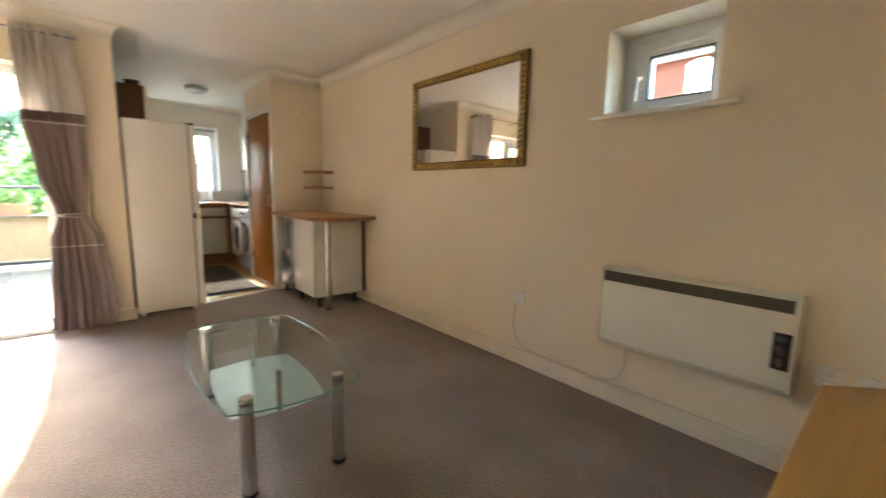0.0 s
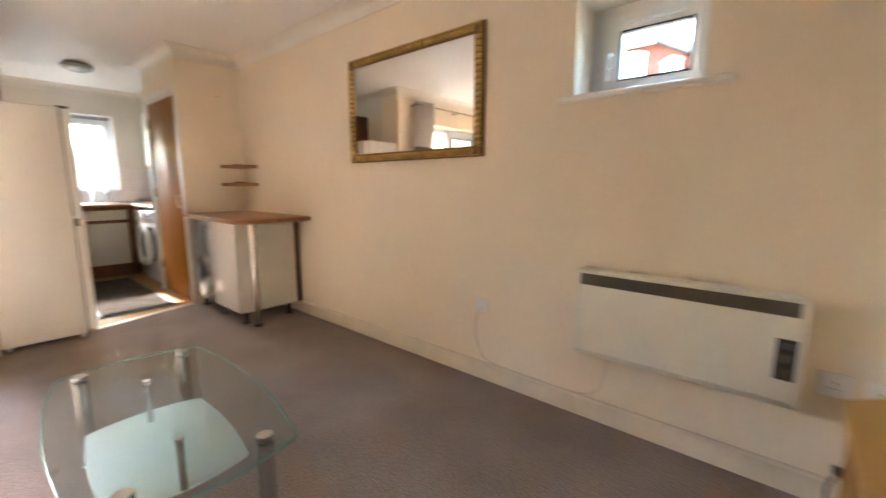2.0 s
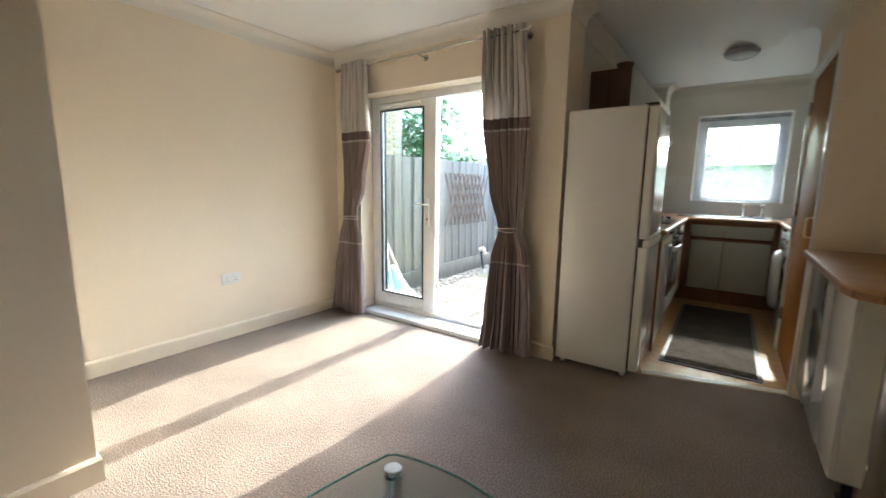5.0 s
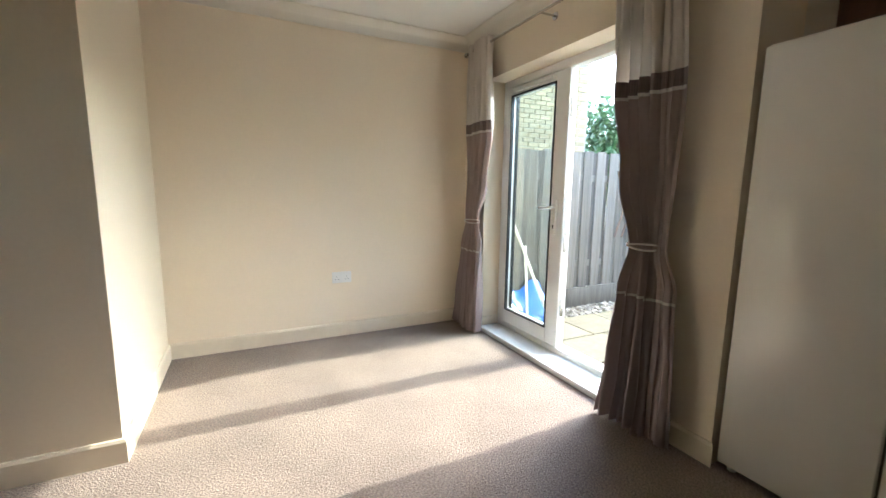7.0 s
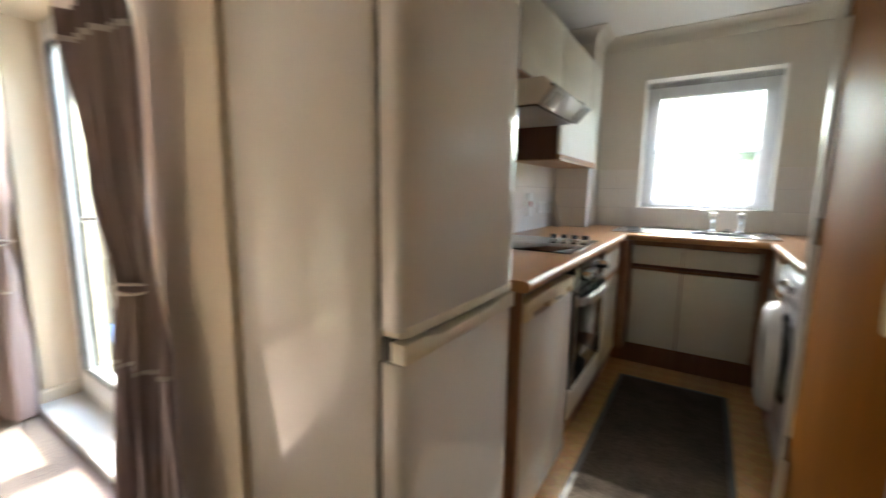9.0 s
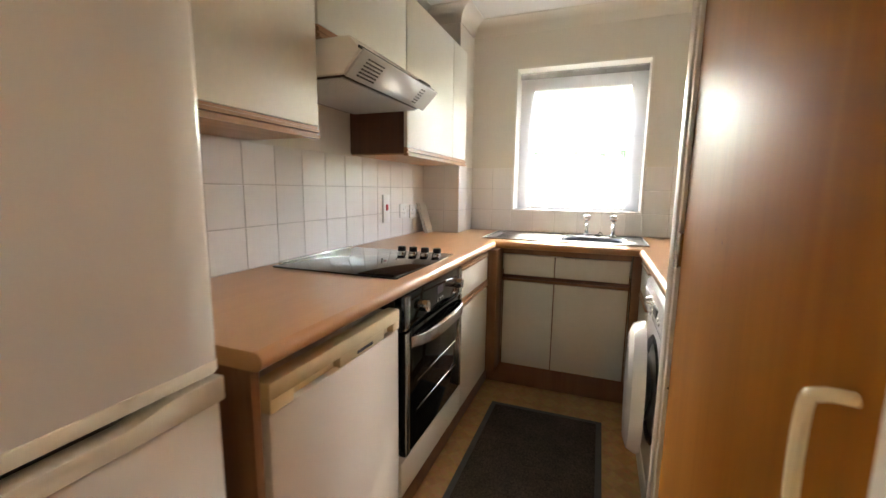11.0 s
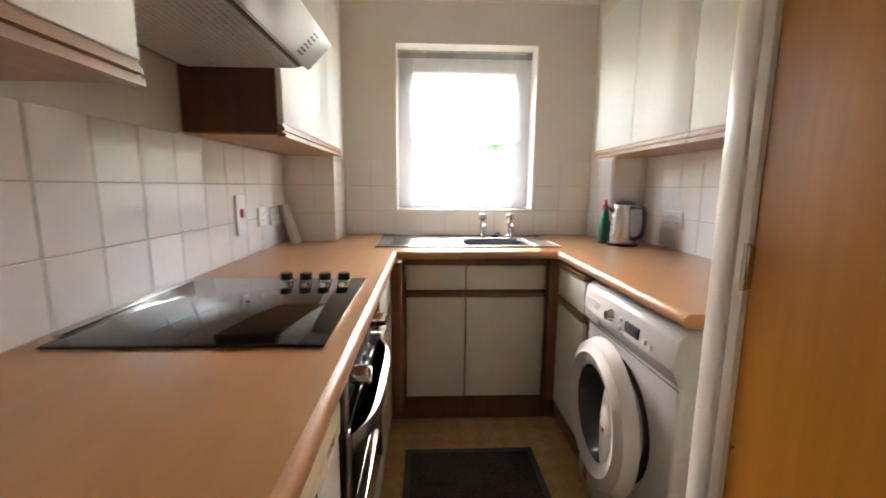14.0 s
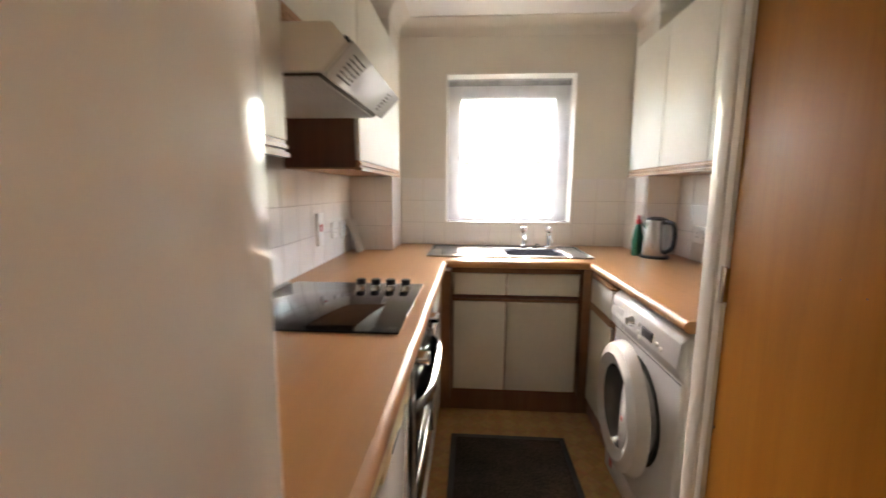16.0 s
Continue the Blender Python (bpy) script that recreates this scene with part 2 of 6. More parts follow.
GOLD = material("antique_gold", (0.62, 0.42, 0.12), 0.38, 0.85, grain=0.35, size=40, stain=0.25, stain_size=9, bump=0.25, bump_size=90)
# darker gold for the frame ground: shade between the carving put into colour
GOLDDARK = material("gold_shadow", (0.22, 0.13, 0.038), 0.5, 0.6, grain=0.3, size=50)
MIRROR = material("mirror_silver", (0.88, 0.89, 0.88), 0.0, 1.0)
PANE = glass("window_glass")
TOPGLASS = glass("table_glass", (0.93, 0.98, 0.96), clear=0.96)
EDGEGLASS = material("green_glass_edge", (0.16, 0.30, 0.26), 0.12, coat=0.5)
FROST = material("frosted_glass", (0.62, 0.695, 0.665), 0.35, stain=0.03, grain=0.02)
FROST.node_tree.nodes["Principled BSDF"].inputs["Transmission Weight"].default_value = 0.35
NET = sheer("net_curtain", (0.50, 0.51, 0.54), 0.70)
LACE = sheer("lace_edge", (0.55, 0.56, 0.58), 0.35)
KPANE = glass("old_double_glazing", (0.93, 1.0, 0.97), clear=0.68)
CURT_TOP = material("pale_satin", (0.76, 0.70, 0.64), 0.42, grain=0.02, size=90, stretch=(1, 1, 0.1))
CURT_BODY = material("taupe_satin", (0.36, 0.275, 0.245), 0.36, grain=0.03, size=90, stretch=(1, 1, 0.1))
CURT_BAND = material("pleated_taupe", (0.21, 0.155, 0.145), 0.5, grain=0.25, size=160, stretch=(1, 1, 0.05))
CURT_HEM = material("mauve_satin", (0.33, 0.255, 0.245), 0.36, grain=0.03, size=90, stretch=(1, 1, 0.1))
for cloth, thin in ((CURT_TOP, 0.35), (CURT_BODY, 0.2), (CURT_BAND, 0.12), (CURT_HEM, 0.2)):
    cn, cl_ = cloth.node_tree.nodes, cloth.node_tree.links.new
    thru, blend = cn.new("ShaderNodeBsdfTranslucent"), cn.new("ShaderNodeMixShader")
    blend.inputs["Fac"].default_value = thin
    cl_(cn["Hue/Saturation/Value"].outputs["Color"], thru.inputs["Color"])
    cl_(cn["Principled BSDF"].outputs["BSDF"], blend.inputs[1]), cl_(thru.outputs["BSDF"], blend.inputs[2])
    cl_(blend.outputs["Shader"], cn["Material Output"].inputs["Surface"])
RIBBON = material("pale_ribbon", (0.68, 0.63, 0.57), 0.4, grain=0.1, size=80)
MAT = material("dark_runner", (0.085, 0.07, 0.058), 0.95, grain=0.45, size=140, stain=0.2, stain_size=7, bump=0.6, bump_size=300, spec=0.1)
MATEDGE = material("rubber_edge", (0.10, 0.10, 0.095), 0.6, grain=0.1)
PLASTIC = material("white_plastic", (0.80, 0.78, 0.74), 0.3, stain=0.02)
CABLE = material("cream_cable", (0.68, 0.58, 0.44), 0.45, grain=0.03)
RED = material("red_plastic", (0.5, 0.02, 0.02), 0.35, grain=0.05)
GREENLIQ = material("green_liquid", (0.02, 0.16, 0.10), 0.15, stain=0.1, coat=0.5)
PAPER = material("printed_card", (0.68, 0.66, 0.62), 0.55, grain=0.04)
INK = material("dark_print", (0.06, 0.06, 0.07), 0.5, grain=0.05)
LAMPGLASS = material("opal_glass", (0.55, 0.56, 0.54), 0.2, stain=0.04)
WMWHITE = material("washer_white", (0.82, 0.81, 0.80), 0.25, stain=0.02)
WMDRUM = material("drum_dark", (0.10, 0.10, 0.105), 0.25, 0.6, grain=0.2, size=30)
DOORGL = material("porthole_bowl", (0.09, 0.093, 0.097), 0.06, coat=0.6, stain=0.1)
PAVING = material("sandstone_paving", (0.13, 0.112, 0.07), 0.85, grain=0.15, size=25, stain=0.15, stain_size=2.2, random_tint=0.12, bump=0.4, bump_size=40)
GRAVEL = material("gravel_stone", (0.24, 0.215, 0.18), 0.9, grain=0.2, random_tint=0.35, island=True)
SOIL = material("ground_earth", (0.20, 0.18, 0.13), 0.95, grain=0.3, size=8, stain=0.2, stain_size=0.5)
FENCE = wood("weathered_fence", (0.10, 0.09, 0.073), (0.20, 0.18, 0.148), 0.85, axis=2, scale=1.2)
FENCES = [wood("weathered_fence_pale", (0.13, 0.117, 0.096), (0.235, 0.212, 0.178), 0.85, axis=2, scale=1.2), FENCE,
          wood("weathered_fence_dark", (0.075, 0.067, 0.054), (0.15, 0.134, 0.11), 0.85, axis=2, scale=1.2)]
CONCRETE = material("concrete_board", (0.22, 0.21, 0.19), 0.9, grain=0.15, size=30, stain=0.2, bump=0.3, bump_size=60)
TRELLIS = wood("brown_trellis", (0.11, 0.075, 0.055), (0.19, 0.135, 0.10), 0.8, axis=2)
YBRICK = material("buff_brick", (0.27, 0.20, 0.108), 0.9, grain=0.12, size=30, random_tint=0.16, bump=0.4, bump_size=80)
YBRICKS = material("buff_brick_field", (0.27, 0.20, 0.108), 0.9, grain=0.12, size=30, random_tint=0.16, island=True, bump=0.4, bump_size=80)
MORTAR = material("buff_mortar", (0.27, 0.24, 0.185), 0.95, grain=0.15, size=40, stain=0.1)
OBRICK = brickwork("orange_brick", (0.15, 0.038, 0.018), (0.115, 0.028, 0.014), (0.13, 0.065, 0.042))
ROOF = material("slate_roof", (0.12, 0.115, 0.12), 0.8, grain=0.25, size=12)
LEAF = material("leaf_green", (0.12, 0.24, 0.035), 0.5, random_tint=0.45, island=True)
LEAFD = material("leaf_dark_green", (0.05, 0.105, 0.03), 0.5, random_tint=0.45, island=True)
for leaf in (LEAF, LEAFD):
    leaf.node_tree.nodes["Principled BSDF"].inputs["Transmission Weight"].default_value = 0.15
BARK = material("bark", (0.10, 0.075, 0.05), 0.95, grain=0.3, size=20, bump=0.6, bump_size=40)
BLACKMETAL = material("black_railing_paint", (0.025, 0.026, 0.028), 0.45, grain=0.1)
REED = wood("reed_screen", (0.26, 0.20, 0.11), (0.40, 0.32, 0.19), 0.9, axis=2, scale=3.0)
TERRA = material("terracotta", (0.42, 0.15, 0.075), 0.8, grain=0.1, stain=0.12, stain_size=5)
BLUE = material("blue_plastic_sheet", (0.012, 0.085, 0.34), 0.35, stain=0.12, stain_size=6)
STICK = material("pale_pole", (0.58, 0.53, 0.44), 0.5, grain=0.06)
FARGREEN = material("far_trees", (0.09, 0.12, 0.06), 0.9, grain=0.4, size=2, random_tint=0.3, island=True)


# ---- mesh helpers ----
def empty(name, x, y, z=0.0, label="", category="", group="", kind=""):
    ob = new(name)
    ob.location = (x, y, z)
    ob.empty_display_size = 0.05
    return tagged(ob, label, category, group, kind)


def base_of(ob):
    p = Vector((0, 0, 0))
    while ob is not None:
        p += ob.location
        ob = ob.parent
    return p


def finish(me, mat, smooth=35):
    me.materials.append(mat)
    if smooth:
        me.shade_smooth()
        me.set_sharp_from_angle(angle=radians(smooth))
    return me


def part(name, bm, mat, parent=None, label="", smooth=35, **tags):
    """Link a bmesh, built in world metres, as one mesh object under parent."""
    o = base_of(parent)
    bmesh.ops.translate(bm, verts=bm.verts, vec=-o)
    me = bpy.data.meshes.new(name)
    bm.to_mesh(me)
    bm.free()
    ob = new(name, finish(me, mat, smooth))
    ob.parent = parent
    return tagged(ob, label, **tags)


def solo(name, bm, mat, at, label="", category="", group="", kind="", smooth=35):
    """A top-level thing that is one mesh, with its origin at its base."""
    bmesh.ops.translate(bm, verts=bm.verts, vec=-Vector(at))
    me = bpy.data.meshes.new(name)
    bm.to_mesh(me)
    bm.free()
    ob = new(name, finish(me, mat, smooth))
    ob.location = at
    return tagged(ob, label, category, group, kind)


def merge(*bms):
    out = bms[0]
    for b in bms[1:]:
        me = bpy.data.meshes.new("tmp")
        b.to_mesh(me)
        b.free()
        out.from_mesh(me)
        bpy.data.meshes.remove(me)
    return out


def box(x0, x1, y0, y1, z0, z1, r=0.0, seg=2):
    bm = bmesh.new()
    v = [bm.verts.new((x, y, z)) for z in (z0, z1) for y in (y0, y1) for x in (x0, x1)]
    for f in ((0, 2, 3, 1), (4, 5, 7, 6), (0, 1, 5, 4), (2, 6, 7, 3), (0, 4, 6, 2), (1, 3, 7, 5)):
        bm.faces.new([v[i] for i in f])
    if r:
        bmesh.ops.bevel(bm, geom=bm.edges[:], offset=r, segments=seg, affect="EDGES", profile=0.5)
    return bm


def boxes(*specs, r=0.0):
    return merge(*[box(*s, r=r) for s in specs])


def prism(pts, axis, a, b, r=0.0, seg=2):
    """A flat outline, drawn in the two other axes, pushed from a to b along axis."""
    bm = bmesh.new()

    def at(p, c):
        q = list(p)
        q.insert("xyz".index(axis), c)
        return q
    lo, hi = [bm.verts.new(at(p, a)) for p in pts], [bm.verts.new(at(p, b)) for p in pts]
    bm.faces.new(lo), bm.faces.new(hi[::-1])
    k = len(pts)
    for i in range(k):
        bm.faces.new((lo[i], hi[i], hi[(i + 1) % k], lo[(i + 1) % k]))
    bmesh.ops.recalc_face_normals(bm, faces=bm.faces)
    if r:
        bmesh.ops.bevel(bm, geom=bm.edges[:], offset=r, segments=seg, affect="EDGES", profile=0.5)
    return bm


def rod(p, q, r, seg=16, r2=None, bevel=0.0):
    p, q = Vector(p), Vector(q)
    bm = bmesh.new()
    d = q - p
    m = Matrix.Translation((p + q) / 2) @ d.to_track_quat("Z", "Y").to_matrix().to_4x4()
    bmesh.ops.create_cone(bm, cap_ends=True, segments=seg, radius1=r, radius2=r if r2 is None else r2, depth=d.length, matrix=m)
    if bevel:
        bmesh.ops.bevel(bm, geom=[e for e in bm.edges if any(len(f.verts) > 4 for f in e.link_faces)], offset=bevel, segments=2, affect="EDGES")
    return bm


def lathe(profile, centre, axis="z", seg=32):
    """Turn a profile of (radius, height) round an axis through centre."""
    bm = bmesh.new()
    rings = []
    turn = {"z": lambda c, s, h: (c, s, h), "x": lambda c, s, h: (h, c, s), "y": lambda c, s, h: (c, h, s)}[axis]
    for r, h in profile:
        if r < 1e-5:
            rings.append([bm.verts.new(Vector(centre) + Vector(turn(0, 0, h)))])
        else:
            rings.append([bm.verts.new(Vector(centre) + Vector(turn(r * math.cos(2 * math.pi * i / seg), r * math.sin(2 * math.pi * i / seg), h))) for i in range(seg)])
    for a, b in zip(rings, rings[1:]):
        for i in range(seg):
            j = (i + 1) % seg
            if len(a) == 1 and len(b) == 1:
                continue
            if len(a) == 1:
                bm.faces.new((a[0], b[i], b[j]))
            elif len(b) == 1:
                bm.faces.new((a[i], b[0], a[j]))
            else:
                bm.faces.new((a[i], b[i], b[j], a[j]))
    bmesh.ops.recalc_face_normals(bm, faces=bm.faces)
    return bm


def tube(pts, r, seg=8, closed=False):
    """A round tube along a line of points."""
    bm = bmesh.new()
    pts = [Vector(p) for p in pts]
    k = len(pts)
    rings = []
    up = Vector((0.13, 0.29, 0.95)).normalized()
    for i, p in enumerate(pts):
        a = pts[i - 1] if i or closed else p
        b = pts[(i + 1) % k] if i < k - 1 or closed else p
        d = (b - a).normalized()
        s = d.cross(up).normalized()
        t = s.cross(d)
        rings.append([bm.verts.new(p + r * (math.cos(2 * math.pi * j / seg) * s + math.sin(2 * math.pi * j / seg) * t)) for j in range(seg)])
    for i in range(k if closed else k - 1):
        a, b = rings[i], rings[(i + 1) % k]
        for j in range(seg):
            bm.faces.new((a[j], a[(j + 1) % seg], b[(j + 1) % seg], b[j]))
    if not closed:
        bm.faces.new(rings[0][::-1]), bm.faces.new(rings[-1])
    bmesh.ops.recalc_face_normals(bm, faces=bm.faces)
    return bm


def bend(pts, n=6):
    """A smooth line through the points."""
    pts = [Vector(p) for p in pts]
    out = []
    for i in range(len(pts) - 1):
        p0, p1, p2, p3 = pts[max(i - 1, 0)], pts[i], pts[i + 1], pts[min(i + 2, len(pts) - 1)]
        for j in range(n):
            t = j / n
            out.append(0.5 * ((2 * p1) + (p2 - p0) * t + (2 * p0 - 5 * p1 + 4 * p2 - p3) * t * t + (3 * p1 - p0 - 3 * p2 + p3) * t ** 3))
    return out + [pts[-1]]


def run(profile, a, b, normal, e0=0, e1=0):
    """A moulding from a to b. profile: (out from the wall, height). e: -1 at an inner corner, 1 at an outer one."""
    a, b, nrm = Vector((*a, 0)), Vector((*b, 0)), Vector((*normal, 0))
    d = (b - a).normalized()
    bm = bmesh.new()
    lo = [bm.verts.new(a + nrm * o - d * o * e0 + Vector((0, 0, h))) for o, h in profile]
    hi = [bm.verts.new(b + nrm * o + d * o * e1 + Vector((0, 0, h))) for o, h in profile]
    k = len(profile)
    bm.faces.new(lo), bm.faces.new(hi[::-1])
    for i in range(k):
        bm.faces.new((lo[i], hi[i], hi[(i + 1) % k], lo[(i + 1) % k]))
    bmesh.ops.recalc_face_normals(bm, faces=bm.faces)
    return bm


def wall(name, axis, face0, face1, a, b, z0, z1, mat, openings=()):
    """A thick wall with rectangular openings (a0, a1, z0, z1) through it."""
    us = sorted({a, b, *[o[i] for o in openings for i in (0, 1)]})
    zs = sorted({z0, z1, *[o[i] for o in openings for i in (2, 3)]})
    out = None
    for u0, u1 in zip(us, us[1:]):
        for w0, w1 in zip(zs, zs[1:]):
            cu, cw = (u0 + u1) / 2, (w0 + w1) / 2
            if any(o[0] < cu < o[1] and o[2] < cw < o[3] for o in openings):
                continue
            bm = box(u0, u1, face0, face1, w0, w1) if axis == "y" else box(face0, face1, u0, u1, w0, w1)
            out = bm if out is None else merge(out, bm)
    bmesh.ops.remove_doubles(out, verts=out.verts, dist=0.0005)
    seen = {}
    for f in out.faces:
        seen.setdefault(tuple(round(c, 3) for c in f.calc_center_median()), []).append(f)
    bmesh.ops.delete(out, geom=[f for fs in seen.values() if len(fs) > 1 for f in fs], context="FACES")
    return part(name, out, mat, None, smooth=0, kind="structure")


def leaves(name, centres, size, mat, parent, seed, spread, count, label=""):
    """Many small bent leaves round the given clump centres."""
    rng = np.random.default_rng(seed)
    c = np.array(centres)[rng.integers(0, len(centres), count)] + rng.normal(0, 1, (count, 3)) * np.array(spread)
    u = rng.normal(0, 1, (count, 3))
    u /= np.linalg.norm(u, axis=1)[:, None]
    w = np.cross(u, rng.normal(0, 1, (count, 3)))
    w /= np.linalg.norm(w, axis=1)[:, None]
    s = size * rng.uniform(0.6, 1.4, (count, 1))
    nrm = np.cross(u, w)
    verts = np.stack([c - u * s, c + w * s * 0.45 + nrm * s * 0.15, c + u * s, c - w * s * 0.45 + nrm * s * 0.15], 1).reshape(-1, 3)
    verts -= np.array(base_of(parent))
    me = bpy.data.meshes.new(name)
    me.from_pydata(verts.tolist(), [], [[4 * i, 4 * i + 1, 4 * i + 2, 4 * i + 3] for i in range(count)])
    me.materials.append(mat)
    ob = new(name, me)
    ob.parent = parent
    return tagged(ob, label)


# ---- large structure ----
H = 2.36                                   # ceiling
XM, XL, XP, YB, YJ, YF, YA = 2.32, -1.755, -0.62, -0.03, 2.285, 4.52, 4.86
KL, KR, KB, XD = 0.39, 2.36, 7.548, 1.764  # kitchen faces
OUT = 0.30                                 # outer wall thickness
CARPET_EDGE = [(1.0, 4.665), (1.765, 4.885)]

part("floor", prism([(-1.77, 2.2), (XP - 0.1, 2.2), (XP - 0.1, -1.3), (2.34, -1.3), (2.34, 4.9), CARPET_EDGE[1], CARPET_EDGE[0], (0.38, 4.665), (0.38, 4.535), (-1.77, 4.535)], "z", -0.15, 0.0),
     CARPET, None, "taupe ribbed fitted carpet", smooth=0, kind="structure")
part("floor_kitchen", prism([(0.36, 4.669), (0.998, 4.669), (1.762, 4.889), (2.4, 4.889), (2.4, 7.58), (0.36, 7.58)], "z", -0.15, -0.002),
     VINYL, None, "tan parquet-patterned vinyl kitchen floor", smooth=0, kind="structure")
part("floor_threshold", prism([(0.998, 4.672), (1.762, 4.892), (1.745, 4.95), (0.98, 4.74)], "z", -0.001, 0.005, r=0.002), THRESH, None, "pale metal-edged threshold strip", kind="structure")
part("ceiling", prism([(-1.8, -1.35), (2.45, -1.35), (2.45, 7.6), (0.3, 7.6), (0.3, YF + 0.25), (-1.8, YF + 0.25)], "z", H, H + 0.12), CEIL, None, "smooth white painted ceiling", smooth=0, kind="structure")

wall("wall_mirror", "x", XM, XM + OUT, YB - 1.3, YA + 0.02, -0.1, H, WALL, [(0.87, 1.388, 1.55, 1.978)])
wall("wall_back", "y", YB - 0.12, YB, 0.72, XM, -0.1, H, WALL)
wall("wall_hall", "x", 0.72, 0.84, -1.3, YB - 0.12, -0.1, H, WALL)
wall("wall_hall_end", "y", -1.42, -1.3, XP - 0.12, XM, -0.1, H, WALL)
wall("wall_left_near", "x", XP - 1.2, XP, -1.3, YJ, -0.1, H, WALL)
wall("wall_left", "x", XL - OUT, XL, YJ - 0.02, YF, -0.1, H, WALL)
wall("wall_patio", "y", YF, YF + OUT, XL - OUT, 0.44, -0.1, H, WALL, [(-1.44, 0.02, -0.1, 1.985)])
wall("wall_kitchen_left", "x", KL - 0.2, KL, YF + OUT, KB + OUT, -0.1, H, KWALL)
wall("wall_kitchen_window", "y", KB, KB + OUT, KL, KR + OUT, -0.1, H, KWALL, [(0.967, 1.815, 1.063, 2.04)])
wall("wall_kitchen_right", "x", KR, KR + OUT, 5.5, KB, -0.1, H, KWALL)
wall("wall_alcove", "y", YA, YA + 0.1, XD + 0.09, XM + 0.04, -0.1, H, WALL)
wall("wall_cupboard", "x", XD, XD + 0.09, YA, 5.835, -0.1, H, WALL, [(4.885, 5.76, -0.1, 1.97)])
wall("wall_cupboard_end", "y", 5.755, 5.835, XD + 0.09, KR, -0.1, H, KWALL)
wall("wall_pier_left", "y", 7.235, KB, KL, 0.652, -0.1, H, KWALL)
wall("wall_pier_right", "y", 7.23, KB, 2.172, KR, -0.1, H, KWALL)

arc = [(0.005 + 0.079 * (1 - math.cos(a)), H - 0.084 + 0.079 * math.sin(a)) for a in [radians(90 * i / 6) for i in range(7)]]
COVE_P = [(0, H - 0.092), (0.005, H - 0.092)] + [(o, h) for o, h in arc] + [(0.092, H - 0.005), (0.092, H + 0.001), (0, H + 0.001)]
SKIRT_P = [(0, 0), (0.015, 0), (0.015, 0.092), (0.009, 0.104), (0, 0.106)]
for nm, a, b, nrm, e0, e1 in (
        ("mirror", (XM, YB), (XM, YA), (-1, 0), -1, -1), ("back", (0.72, YB), (XM, YB), (0, 1), 1, -1),
        ("left_near", (XP, -1.3), (XP, YJ), (1, 0), 0, 1), ("jog", (XL, YJ), (XP, YJ), (0, 1), -1, 1),
        ("left", (XL, YJ), (XL, YF), (1, 0), -1, -1), ("patio", (XL, YF), (0.44, YF), (0, -1), -1, 1),
        ("patio_end", (0.44, YF), (0.44, YF + OUT), (1, 0), 1, 0), ("alcove", (XD, YA), (XM, YA), (0, -1), 1, -1),
        ("cupboard", (XD, YA), (XD, 5.835), (-1, 0), 1, 1), ("cupboard_end", (XD, 5.835), (KR, 5.835), (0, 1), 1, -1), ("kitchen_right", (KR, 5.835), (KR, 7.23), (-1, 0), -1, -1),
        ("pier_right", (2.172, 7.23), (KR, 7.23), (0, -1), 1, -1), ("pier_right_side", (2.172, 7.23), (2.172, KB), (-1, 0), 1, -1),
        ("kitchen_window", (0.652, KB), (2.172, KB), (0, -1), -1, -1), ("pier_left_side", (0.652, 7.235), (0.652, KB), (1, 0), 1, -1),
        ("pier_left", (KL, 7.235), (0.652, 7.235), (0, -1), -1, 1), ("kitchen_left", (KL, YF + OUT), (KL, 7.235), (1, 0), -1, -1)):
    part("cove_" + nm, run(COVE_P, a, b, nrm, e0, e1), COVE, None, kind="structure", smooth=50)
for nm, a, b, nrm, e0, e1 in (
        ("mirror", (XM, YB), (XM, YA), (-1, 0), -1, -1), ("back", (0.72, YB), (XM, YB), (0, 1), 1, -1), ("left_near", (XP, -1.3), (XP, YJ), (1, 0), 0, 1),
        ("jog", (XL, YJ), (XP, YJ), (0, 1), -1, 1), ("left", (XL, YJ), (XL, YF), (1, 0), -1, -1), ("patio_left", (XL, YF), (-1.44, YF), (0, -1), -1, 1),
        ("patio_right", (0.02, YF), (0.44, YF), (0, -1), 1, 1), ("patio_reveal", (-1.44, YF), (-1.44, 4.675), (1, 0), 1, 0), ("alcove", (XD + 0.09, YA), (XM, YA), (0, -1), 0, -1)):
    part("baseboard_" + nm, run(SKIRT_P, a, b, nrm, e0, e1), SKIRT, None, kind="structure", smooth=20)

# ---- patio door ----
patio = empty("door_patio", -0.7, 4.70, 0, "white framed double patio door with one leaf open", kind="structure")
part("sill_step", box(-1.44, 0.02, 4.495, 4.70, -0.05, 0.035, r=0.004), UPVC, patio, "white worn door sill")
part("outer_sill", box(-1.44, 0.02, 4.70, 4.86, -0.1, 0.03, r=0.004), UPVC, patio)
part("door_frame", boxes((-1.44, -1.396, 4.68, 4.75, 0.03, 1.985), (-0.035, 0.02, 4.68, 4.75, 0.03, 1.985), (-1.396, -0.035, 4.68, 4.75, 1.925, 1.985), (-1.396, -0.035, 4.68, 4.75, 0.031, 0.075), r=0.006), UPVC, patio)
leaf1 = part("door_leaf", boxes((-1.395, -1.322, 4.672, 4.738, 0.078, 1.922), (-0.825, -0.70, 4.672, 4.738, 0.078, 1.922), (-1.322, -0.825, 4.672, 4.738, 1.86, 1.922), (-1.322, -0.825, 4.672, 4.738, 0.078, 0.19), r=0.007), UPVC, patio, "closed white plastic door leaf")
